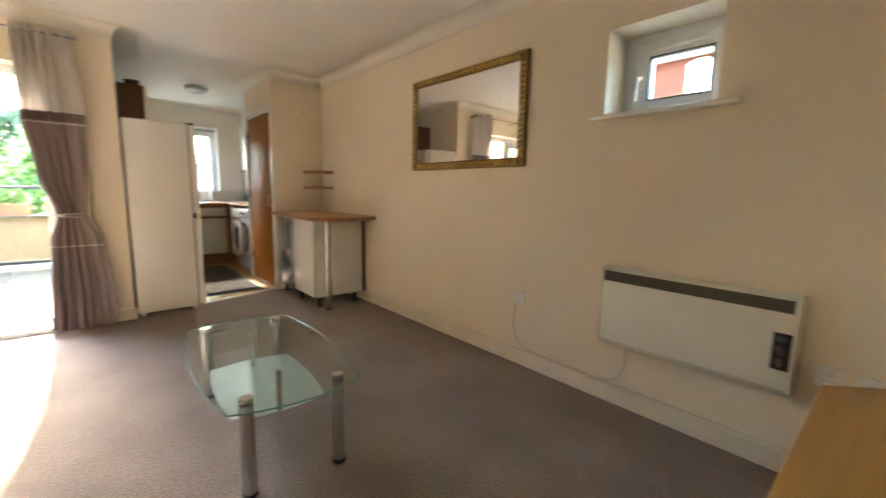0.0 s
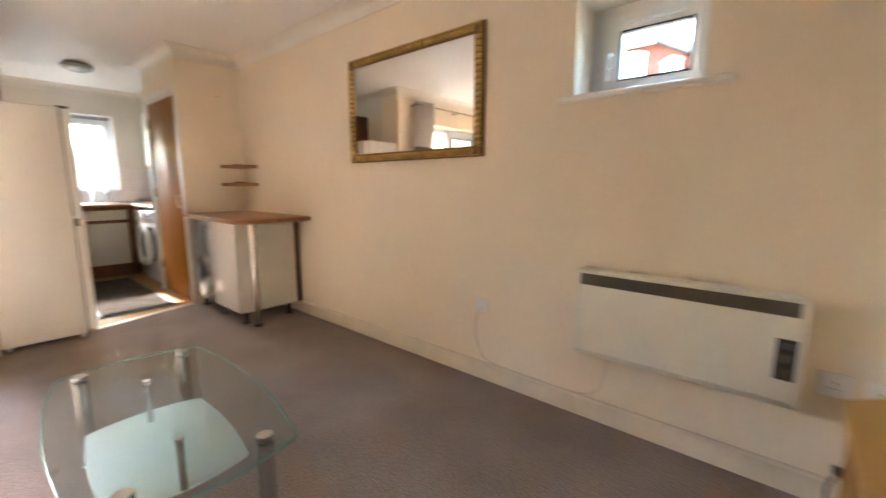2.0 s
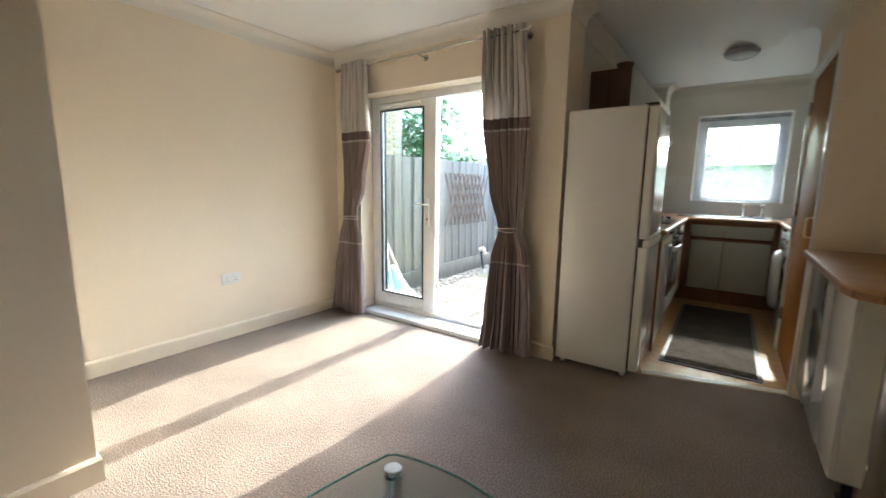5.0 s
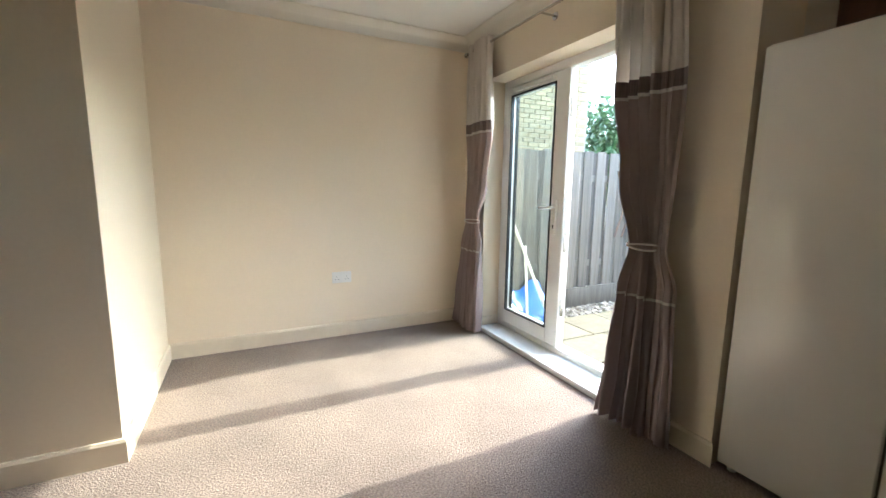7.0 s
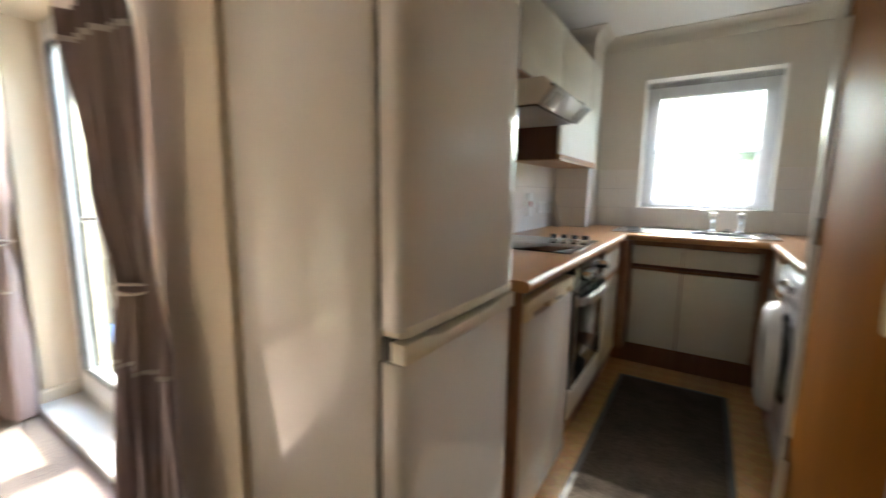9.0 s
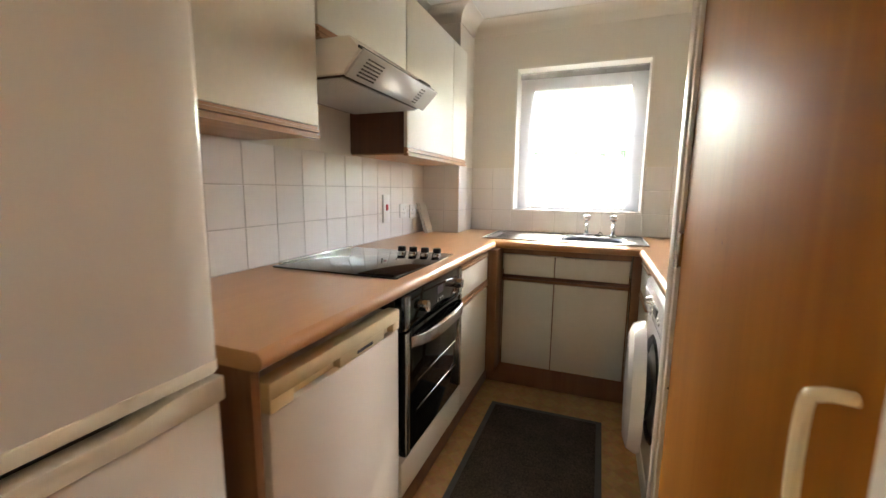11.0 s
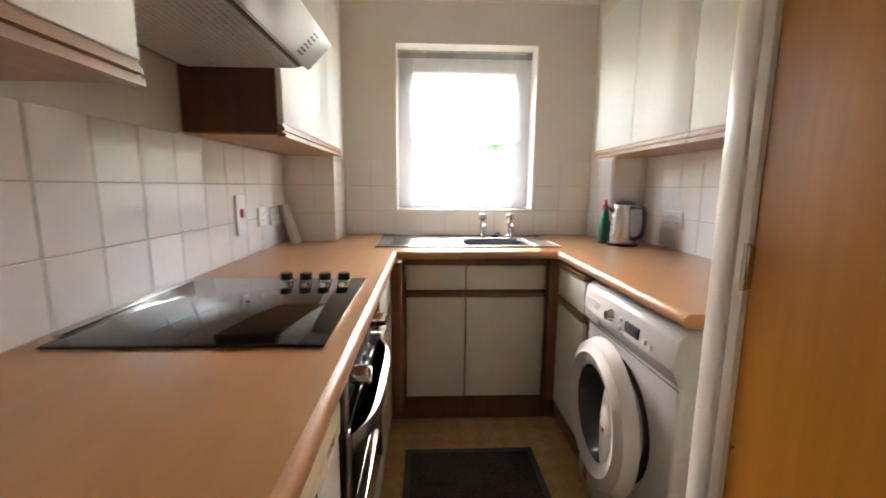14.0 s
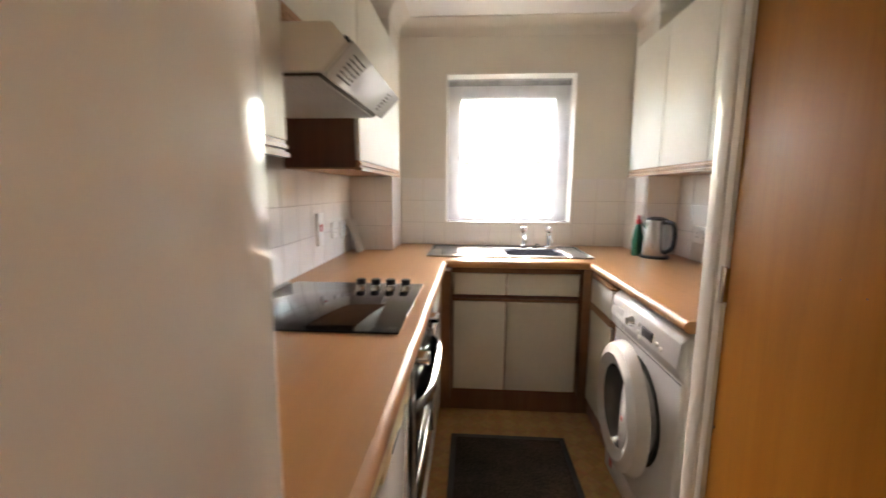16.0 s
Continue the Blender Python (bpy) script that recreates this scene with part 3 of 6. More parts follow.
gasket = boxes((-1.324, -1.314, 4.667, 4.69, 0.185, 1.865), (-0.833, -0.823, 4.667, 4.69, 0.185, 1.865), (-1.324, -0.823, 4.667, 4.69, 1.855, 1.865), (-1.324, -0.823, 4.667, 4.69, 0.185, 0.195))
part("gasket", gasket, BLACKPL, leaf1)
pane = part("pane", box(-1.327, -0.82, 4.70, 4.712, 0.185, 1.865), PANE, leaf1, smooth=0)
pane.visible_shadow = False
part("vent", merge(box(-1.27, -0.86, 4.655, 4.675, 1.88, 1.908, r=0.006)), UPVC, leaf1)
part("handle", merge(box(-0.785, -0.752, 4.652, 4.674, 0.86, 1.09, r=0.008), tube(bend([(-0.768, 4.66, 1.04), (-0.768, 4.62, 1.04), (-0.79, 4.615, 1.04), (-0.88, 4.615, 1.035)]), 0.009)), PLASTIC, leaf1, "white lever handle")
part("outer_gasket", box(-1.323, -1.316, 4.713, 4.740, 0.185, 1.865), BLACKPL, leaf1)
part("lock_plate", box(-0.7015, -0.697, 4.69, 4.715, 0.75, 1.15, r=0.001), STEEL, leaf1)
part("keyhole", box(-0.772, -0.764, 4.648, 4.654, 0.90, 0.925, r=0.002), BLACKPL, leaf1)
for z in (0.3, 1.62):
    part("shoot_bolt", box(-0.7015, -0.694, 4.688, 4.716, z, z + 0.12, r=0.001), STEEL, leaf1)

# ---- kitchen window ----
kwin = empty("window_kitchen", 1.39, 7.70, 1.063, "white plastic kitchen window behind a net curtain", kind="structure")
part("window_frame", boxes((0.967, 1.07, 7.70, 7.77, 1.063, 2.04), (1.712, 1.815, 7.70, 7.77, 1.063, 2.04), (1.07, 1.712, 7.70, 7.77, 1.915, 2.04), (1.07, 1.712, 7.70, 7.77, 1.063, 1.13), r=0.006), UPVC, kwin)
part("glazing_bar", box(1.07, 1.712, 7.715, 7.75, 1.488, 1.528, r=0.004), UPVC, kwin)
p2 = part("pane", box(1.06, 1.72, 7.735, 7.745, 1.12, 1.92), KPANE, kwin, smooth=0)
p2.visible_shadow = False
part("window_sill", box(0.968, 1.814, KB - 0.004, 7.70, 1.058, 1.069, r=0.002), TILE, kwin)
part("reveal_lining", boxes((0.960, 0.972, KB - 0.006, 7.70, 1.07, 2.04), (1.810, 1.822, KB - 0.006, 7.70, 1.07, 2.04), (0.972, 1.81, KB - 0.006, 7.70, 2.034, 2.046)), GLOSSWHITE, kwin, smooth=0)
nbm = bmesh.new()
cols, rows_n = 120, 40
grid = [[nbm.verts.new((0.978 + 0.826 * i / cols, 7.655 + 0.007 * math.sin(i * 0.62 + 0.8 * math.sin(j * 0.12)) + 0.004 * math.sin(i * 1.7 + 1), 2.028 - (0.95 + 0.006 * math.sin(i * 0.4)) * j / rows_n)) for i in range(cols + 1)] for j in range(rows_n + 1)]
for j in range(rows_n):
    for i in range(cols):
        nbm.faces.new((grid[j][i], grid[j][i + 1], grid[j + 1][i + 1], grid[j + 1][i]))
net = empty("net_curtain", 1.39, 7.655, 1.07, "sheer white net curtain hanging in the window recess", "curtain")
part("net", nbm, NET, net, smooth=180)
lace = bmesh.new()
for i in range(90):
    x0, x1 = 1.05 + 0.68 * i / 90, 1.05 + 0.68 * (i + 1) / 90
    ys = [7.648 + 0.003 * math.sin(40 * x) for x in (x0, x1)]
    tops = [1.515 + 0.030 * abs(math.sin(math.pi * (x - 1.05) / 0.17)) for x in (x0, x1)]
    lace.faces.new([lace.verts.new(p) for p in ((x0, ys[0], 1.485), (x1, ys[1], 1.485), (x1, ys[1], tops[1]), (x0, ys[0], tops[0]))])
bmesh.ops.remove_doubles(lace, verts=lace.verts, dist=0.0005)
part("lace_edge", lace, LACE, net, "scalloped lace edge across the middle", smooth=180)
part("wire", rod((0.97, 7.655, 2.022), (1.812, 7.655, 2.022), 0.004, 8), PLASTIC, net)
part("heading", box(0.975, 1.807, 7.648, 7.652, 1.985, 2.03, r=0.001), NET, net)

# ---- small high window ----
swin = empty("window_small", 2.44, 1.14, 1.515, "small white plastic window set high in a deep recess", kind="structure")
part("window_frame", boxes((2.425, 2.50, 1.33, 1.40, 1.515, 1.945), (2.425, 2.50, 0.88, 0.93, 1.515, 1.945), (2.425, 2.50, 0.93, 1.33, 1.885, 1.945), (2.425, 2.50, 0.93, 1.33, 1.515, 1.555), r=0.005), UPVC, swin)
sash = part("sash", boxes((2.405, 2.47, 1.26, 1.335, 1.55, 1.89), (2.405, 2.47, 0.925, 0.965, 1.55, 1.89), (2.405, 2.47, 0.965, 1.26, 1.82, 1.89), (2.405, 2.47, 0.965, 1.26, 1.55, 1.603), r=0.006), UPVC, swin)
part("gasket", boxes((2.402, 2.43, 1.252, 1.262, 1.60, 1.822), (2.402, 2.43, 0.963, 0.971, 1.60, 1.822), (2.402, 2.43, 0.963, 1.262, 1.814, 1.822), (2.402, 2.43, 0.963, 1.262, 1.60, 1.607)), BLACKPL, sash)
p3 = part("pane", box(2.44, 2.452, 0.96, 1.265, 1.6, 1.825), PANE, sash, smooth=0)
p3.visible_shadow = False
part("handle", merge(box(2.39, 2.407, 1.285, 1.315, 1.66, 1.73, r=0.006), tube(bend([(2.395, 1.30, 1.715), (2.365, 1.30, 1.715), (2.358, 1.302, 1.69), (2.358, 1.306, 1.60)]), 0.009)), PLASTIC, sash)
part("trickle_vent", box(2.385, 2.407, 1.0, 1.24, 1.845, 1.868, r=0.008), UPVC, sash)
part("window_sill", box(XM - 0.145, 2.43, 0.782, 1.463, 1.492, 1.517, r=0.008), GLOSSWHITE, swin, "cream painted sill with rounded nose")
swin.location = (2.54, 1.13, 1.55)

# ---- cupboard door ----
cup = empty("door_cupboard", XD, 5.39, 0, "closed varnished wood-veneer cupboard door in a cream frame", kind="structure")
part("door_leaf", box(XD - 0.004, XD + 0.036, 4.945, 5.742, 0.012, 1.955, r=0.003), DOORWOOD, cup, "orange-brown varnished flush door")
part("door_frame", boxes((XD - 0.012, XD + 0.08, 4.912, 4.943, 0, 1.985), (XD - 0.012, XD + 0.08, 5.745, 5.772, 0, 1.985), (XD - 0.012, XD + 0.08, 4.943, 5.745, 1.958, 1.985), r=0.003), GLOSSWHITE, cup)
part("architrave", boxes((XD - 0.018, XD + 0.002, 4.864, 4.912, 0, 2.035), (XD - 0.018, XD + 0.002, 5.773, 5.832, 0, 2.035), (XD - 0.018, XD + 0.002, 4.912, 5.773, 1.986, 2.035), r=0.005), GLOSSWHITE, cup)
part("handle", tube(bend([(XD - 0.003, 4.985, 1.045), (XD - 0.027, 4.985, 1.045), (XD - 0.036, 4.985, 1.032), (XD - 0.036, 4.985, 0.948), (XD - 0.027, 4.985, 0.935), (XD - 0.003, 4.985, 0.935)]), 0.006), CREAMPL, cup, "cream D-shaped pull handle")
part("catch_screw", rod((XD - 0.006, 5.728, 0.70), (XD - 0.009, 5.728, 0.70), 0.003, 10), BLACKPL, cup)
for y, z in ((5.45, 1.14), (5.40, 1.12)):
    part("screw_hole", rod((XD - 0.0035, y, z), (XD - 0.0045, y, z), 0.0018, 8), BROWN, cup)
for z in (0.25, 1.02, 1.72):
    part("hinge", merge(box(XD - 0.016, XD - 0.003, 5.734, 5.752, z, z + 0.085, r=0.002), rod((XD - 0.014, 5.743, z - 0.003), (XD - 0.014, 5.743, z + 0.088), 0.006, 10)), STEEL, cup)


# ---- kitchen units ----
def rail(bm_list, *a):
    bm_list.append(box(*a, r=0.003))


# worktop: a U with a rounded front edge and a cut-out for the bowl
WT0, WT1 = 0.872, 0.91
xs_, ys_ = [KL + 0.002, 0.654, 0.995, 1.35, 1.70, 1.785, 2.17, KR - 0.002], [5.118, 5.925, 6.89, 7.05, 7.232, 7.34, KB - 0.002]
top = bmesh.new()
for xa, xb in zip(xs_, xs_[1:]):
    for ya, yb in zip(ys_, ys_[1:]):
        mx_, my_ = (xa + xb) / 2, (ya + yb) / 2
        aisle = 0.995 < mx_ < 1.785 and my_ < 6.89
        beside = mx_ > 1.785 and my_ < 5.925
        cut = 1.35 < mx_ < 1.70 and 7.05 < my_ < 7.34
        pier = (mx_ < 0.654 or mx_ > 2.17) and my_ > 7.232
        if not (aisle or beside or cut or pier):
            top = merge(top, box(xa, xb, ya, yb, WT0, WT1))
nose = [(0.02 * math.sin(a), (WT0 + WT1) / 2 + (WT1 - WT0) / 2 * math.cos(a)) for a in [radians(180 * i / 8) for i in range(9)]]
bmesh.ops.remove_doubles(top, verts=top.verts, dist=0.0004)
top.verts.index_update()
twin = {}
for f in top.faces:
    twin.setdefault(frozenset(v.index for v in f.verts), []).append(f)
bmesh.ops.delete(top, geom=[f for fs in twin.values() if len(fs) > 1 for f in fs], context="FACES")
kwt = empty("kitchen_worktop", 1.4, 7.2, WT0, "orange beech-effect laminate worktop in a U shape", "worktop")
part("top", top, WORKTOP, kwt, smooth=0)
for pts, ax, lo, hi in (([(0.995 + o, h) for o, h in nose], "y", 5.118, 6.89), ([(6.89 - o, h) for o, h in nose], "x", 0.995, 1.785), ([(1.785 - o, h) for o, h in nose], "y", 5.925, 6.89)):
    part("front_edge", prism(pts, ax, lo, hi), WORKTOP, kwt)

endp = solo("end_panel", box(0.45, 0.985, 5.119, 5.139, 0, WT0 - 0.001, r=0.001), REDBROWN, (0.7, 5.13, 0), "brown wood-effect end panel beside the fridge", "panel")


def base_unit(name, label, carc, fronts, group=""):
    """carc: x0, x1, y0, y1, z0, z1. fronts: (kind, box, material)."""
    u = empty(name, (carc[0] + carc[1]) / 2, (carc[2] + carc[3]) / 2, 0, label, "cabinet", group)
    part("body", box(*carc, r=0.002), REDBROWN, u)
    for kind, b, m in fronts:
        part(kind, box(*b, r=0.003), m, u)
    return u


# drawer unit between oven and corner
base_unit("drawer_cabinet", "cream fronted base cabinet with wood grip rails", (0.41, 0.972, 6.325, 6.80, 0.15, WT0),
          [("drawer", (0.972, 0.99, 6.33, 6.79, 0.703, 0.83), CABWHITE), ("door", (0.972, 0.99, 6.33, 6.79, 0.155, 0.655), CABWHITE),
           ("grip_rail", (0.972, 0.996, 6.33, 6.79, 0.668, 0.682), OAKTRIM), ("grip_rail", (0.972, 0.993, 6.33, 6.79, 0.686, 0.70), OAKTRIM), ("grip_rail", (0.972, 0.996, 6.33, 6.79, 0.835, 0.846), OAKTRIM), ("grip_rail", (0.972, 0.993, 6.33, 6.79, 0.85, 0.86), OAKTRIM)], "base cabinets")
base_unit("corner_post", "brown wood-effect corner post between cabinets", (0.92, 1.04, 6.80, 6.955, 0.15, WT0), [])
base_unit("corner_post", "brown wood-effect corner post between cabinets", (1.742, 1.83, 6.895, 6.955, 0.15, WT0), [])
sink_unit = base_unit("sink_cabinet", "cream two-door sink cabinet with brown grip rails", (1.042, 1.74, 6.953, 7.5, 0.15, 0.74),
                      [("drawer_front", (1.052, 1.340, 6.935, 6.952, 0.712, 0.832), CABWHITE), ("drawer_front", (1.346, 1.732, 6.935, 6.952, 0.712, 0.832), CABWHITE),
                       ("door", (1.052, 1.340, 6.935, 6.952, 0.157, 0.672), CABWHITE), ("door", (1.346, 1.732, 6.935, 6.952, 0.157, 0.672), CABWHITE),
                       ("grip_rail", (1.042, 1.74, 6.938, 6.955, 0.676, 0.690), REDBROWN), ("grip_rail", (1.042, 1.74, 6.944, 6.955, 0.690, 0.708), BROWN), ("grip_rail", (1.042, 1.74, 6.938, 6.955, 0.836, 0.87), REDBROWN)], "base cabinets")
base_unit("drawer_cabinet", "narrow cream base cabinet with oak grip rails", (1.803, 2.34, 6.565, 6.893, 0.15, WT0),
          [("drawer", (1.785, 1.803, 6.575, 6.89, 0.70, 0.83), CABWHITE), ("door", (1.785, 1.803, 6.575, 6.89, 0.155, 0.655), CABWHITE),
           ("grip_rail", (1.779, 1.803, 6.575, 6.89, 0.666, 0.678), OAKTRIM), ("grip_rail", (1.782, 1.803, 6.575, 6.89, 0.682, 0.694), OAKTRIM), ("grip_rail", (1.779, 1.803, 6.575, 6.89, 0.835, 0.846), OAKTRIM), ("grip_rail", (1.782, 1.803, 6.575, 6.89, 0.85, 0.86), OAKTRIM)], "base cabinets")
part("trim_plinth", boxes((0.93, 0.945, 5.71, 7.01, 0, 0.15), (0.945, 1.845, 6.995, 7.01, 0, 0.15), (1.83, 1.845, 6.56, 6.995, 0, 0.15), r=0.001), REDBROWN, None, "brown wood-effect plinth", kind="structure")

# built-under oven
oven = empty("oven", 0.7, 6.015, 0.28, "black and steel built-under electric oven", "oven")
part("body", box(0.42, 0.965, 5.712, 6.318, 0.285, 0.868, r=0.002), BLACKPL, oven)
part("control_panel", box(0.966, 0.992, 5.715, 6.315, 0.742, 0.862, r=0.004), OVENGL, oven)
for a, b in ((5.735, 5.772), (6.285, 6.313)):
    part("side_trim", box(0.966, 0.996, a, b, 0.742, 0.857, r=0.004), STEEL, oven)
odoor = part("door", box(0.966, 0.994, 5.735, 6.313, 0.29, 0.735, r=0.004), OVENGL, oven, "smoked glass oven door")
for a, b in ((5.737, 5.766), (6.296, 6.311)):
    part("door_trim", box(0.968, 0.998, a, b, 0.292, 0.733, r=0.004), STEEL, odoor)
part("handle", prism([(0.998 + 0.045 * (1 - abs(2 * t - 1) ** 4), 5.775 + 0.52 * t) for t in [i / 12 for i in range(13)]] + [(0.996 + 0.03 * (1 - abs(2 * t - 1) ** 6), 5.775 + 0.52 * t) for t in [1 - i / 12 for i in range(13)]], "z", 0.672, 0.712, r=0.002), STEEL, odoor, "curved steel bar handle")
for z in (0.42, 0.53):
    part("rack_line", box(0.9935, 0.9955, 5.83, 6.24, z, z + 0.005), STEEL, odoor)
for y in (5.86, 6.235):
    part("knob", merge(lathe([(0.0, 0.03), (0.020, 0.03), (0.022, 0.0), (0.0, 0.0)], (0.992, y, 0.80), "x", 20), box(1.018, 1.028, y - 0.005, y + 0.005, 0.782, 0.818, r=0.002)), CHROME, oven)
part("display", box(0.9915, 0.9935, 6.02, 6.08, 0.80, 0.83), INK, oven)
for y in (6.02, 6.05, 6.08):
    part("button", lathe([(0.0, 0.004), (0.006, 0.003), (0.006, 0.0)], (0.992, y, 0.775), "x", 12), STEEL, oven)
solo("filler_panel", box(0.95, 0.99, 5.712, 6.318, 0.155, 0.28, r=0.002), CABWHITE, (0.97, 6.0, 0.155), "cream filler panel below the oven", "panel")

# under-counter fridge
uf = empty("undercounter_fridge", 0.72, 5.425, 0, "white under-counter fridge with aged cream handle strip", "fridge")
part("body", box(0.45, 0.945, 5.155, 5.695, 0.02, 0.825, r=0.006), FRIDGE, uf)
part("door", box(0.95, 0.99, 5.152, 5.698, 0.03, 0.765, r=0.008), FRIDGE, uf)
part("handle_strip", merge(box(0.95, 0.994, 5.152, 5.698, 0.793, 0.832, r=0.006), box(0.95, 0.972, 5.155, 5.695, 0.766, 0.792), box(0.955, 0.994, 5.152, 5.22, 0.766, 0.80, r=0.006), box(0.955, 0.994, 5.38, 5.60, 0.766, 0.80, r=0.006), box(0.955, 0.993, 5.655, 5.698, 0.766, 0.80, r=0.006)), CREAMPL, uf, "yellowed cream plastic handle strip")
part("badge", box(0.9935, 0.9955, 5.455, 5.53, 0.776, 0.784), INK, uf)
for y in (5.2, 5.65):
    part("foot", rod((0.92, y, 0), (0.92, y, 0.03), 0.018, 12), BLACKPL, uf)

# ceramic hob
hob = empty("ceramic_hob", 0.7, 6.035, WT1, "black glass ceramic hob with four chrome-ringed knobs", "hob")
part("glass_plate", box(0.44, 0.957, 5.745, 6.302, WT1, WT1 + 0.007, r=0.003), BLACKGL, hob)
part("rear_trim", box(0.418, 0.439, 5.80, 6.26, WT1, WT1 + 0.014, r=0.003), STEEL, hob)
for x in (0.72, 0.778, 0.836, 0.894):
    k = part("knob", lathe([(0.0, 0.030), (0.016, 0.030), (0.0185, 0.026), (0.019, 0.004), (0.0, 0.004)], (x, 6.255, WT1 + 0.004), "z", 20), BLACKPL, hob)
    part("ring", lathe([(0.0192, 0.0), (0.0205, 0.001), (0.0202, 0.006), (0.0192, 0.007)], (x, 6.255, WT1 + 0.006), "z", 20), CHROME, k)

# sink and taps
sink = empty("sink", 1.36, 7.2, WT1, "stainless steel inset sink with drainer", "sink")
SZ = WT1 + 0.006
rim = boxes((0.895, 1.35, 6.995, 7.455, WT1, SZ), (1.35, 1.70, 6.995, 7.052, WT1, SZ), (1.35, 1.70, 7.338, 7.455, WT1, SZ), (1.70, 1.825, 6.995, 7.455, WT1, SZ), r=0.003)
part("deck", rim, SINKSTEEL, sink)
bowl = bmesh.new()
prev = None
for inset, z in ((0.0, SZ - 0.001), (0.012, SZ - 0.012), (0.03, SZ - 0.14), (0.06, SZ - 0.16), (0.17, SZ - 0.163)):
    hx, hy = 0.178 - inset, 0.146 - min(inset, 0.13)
    ring = []
    for i in range(40):
        a = 2 * math.pi * i / 40
        c, s_ = math.cos(a), math.sin(a)
        ring.append(bowl.verts.new((1.525 + hx * math.copysign(abs(c) ** 0.35, c), 7.195 + hy * math.copysign(abs(s_) ** 0.35, s_), z)))
    if prev:
        for i in range(40):
            bowl.faces.new((prev[i], prev[(i + 1) % 40], ring[(i + 1) % 40], ring[i]))
    prev = ring
bowl.faces.new(prev)
bmesh.ops.recalc_face_normals(bowl, faces=bowl.faces)
bmesh.ops.reverse_faces(bowl, faces=bowl.faces)
part("bowl", bowl, SHADEDSTEEL, sink)
for i in range(7):
    y = 7.07 + 0.045 * i
    part("drainer_rib", prism([(0.96, SZ - 0.002), (0.97, SZ + 0.003), (1.28, SZ + 0.003), (1.29, SZ - 0.002)], "y", y, y + 0.012), SINKSTEEL, sink)
part("raised_edge", boxes((0.895, 1.825, 6.995, 7.003, SZ, SZ + 0.004), (0.895, 1.825, 7.447, 7.455, SZ, SZ + 0.004), (0.895, 0.903, 7.003, 7.447, SZ, SZ + 0.004), (1.817, 1.825, 7.003, 7.447, SZ, SZ + 0.004), r=0.0015), SINKSTEEL, sink)


def tap(x, y):
    t = empty("tap", x, y, SZ, "chrome pillar tap with clear ribbed head", "tap", "sink taps")
    part("pillar", lathe([(0.0, 0), (0.022, 0), (0.022, 0.008), (0.013, 0.014), (0.012, 0.06), (0.016, 0.07), (0.016, 0.085), (0.011, 0.095), (0.0, 0.095)], (x, y, SZ), "z", 20), CHROME, t)
    part("spout", tube(bend([(x, y, SZ + 0.065), (x, y - 0.05, SZ + 0.075), (x, y - 0.085, SZ + 0.06), (x, y - 0.09, SZ + 0.04)]), 0.009, 12), CHROME, t)
    part("head", lathe([(0.0, 0.095), (0.012, 0.095), (0.024, 0.105), (0.027, 0.122), (0.021, 0.134), (0.0, 0.138)], (x, y, SZ), "z", 10), CHROME, t)


tap(1.487, 7.42)
tap(1.648, 7.41)
solo("sink_plug", merge(lathe([(0.0, 0.012), (0.018, 0.010), (0.022, 0.0), (0.0, 0.0)], (1.56, 7.40, SZ), "z", 16), tube(bend([(1.56, 7.40, SZ + 0.012), (1.575, 7.39, SZ + 0.025), (1.59, 7.385, SZ + 0.006)]), 0.003)), BLACKPL, (1.56, 7.40, SZ), "black rubber sink plug on its chain", "plug")

# washing machine
wm = empty("washing_machine", 2.06, 6.243, 0, "white front-loading washing machine with its door ajar", "washing machine")
part("body", box(1.79, 2.33, 5.945, 6.54, 0.02, 0.855, r=0.018, seg=3), WMWHITE, wm)
part("control_panel", prism([(1.80, 0.70), (1.786, 0.71), (1.768, 0.75), (1.776, 0.83), (1.80, 0.852), (1.83, 0.852), (1.83, 0.70)], "y", 5.95, 6.535, r=0.004), WMWHITE, wm)
part("dial", lathe([(0.0, -0.022), (0.015, -0.02), (0.019, -0.006), (0.022, 0.0)], (1.771, 6.305, 0.785), "x", 24), CHROME, wm)
part("display", box(1.766, 1.776, 6.125, 6.205, 0.767, 0.80, r=0.001), INK, wm)
for y, z in ((6.235, 0.795), (6.24, 0.765), (6.09, 0.775), (6.06, 0.77), (6.225, 0.75)):
    part("button", lathe([(0.0, -0.008), (0.008, -0.006), (0.009, 0.0)], (1.771, y, z), "x", 14), PLASTIC, wm)
part("drawer_front", box(1.770, 1.782, 6.40, 6.53, 0.715, 0.80, r=0.005), WMWHITE, wm)
part("kick_panel", box(1.783, 1.792, 5.955, 6.53, 0.025, 0.115, r=0.003), WMWHITE, wm)
part("seam", box(1.7885, 1.7905, 5.955, 6.53, 0.694, 0.697), MATEDGE, wm)
part("drum_opening", merge(lathe([(0.205, 0.0), (0.195, -0.008), (0.17, 0.0), (0.165, 0.08), (0.0, 0.09)], (1.788, 6.255, 0.455), "x", 40)), WMDRUM, wm, "dark drum mouth with grey rubber seal")
hinge_m = Matrix.Translation((1.774, 6.515, 0.455)) @ Matrix.Rotation(radians(-2.8), 4, "Z") @ Matrix.Translation((-1.785, -6.515, -0.455))


def ajar(bm):
    bmesh.ops.transform(bm, matrix=hinge_m, verts=bm.verts)
    return bm


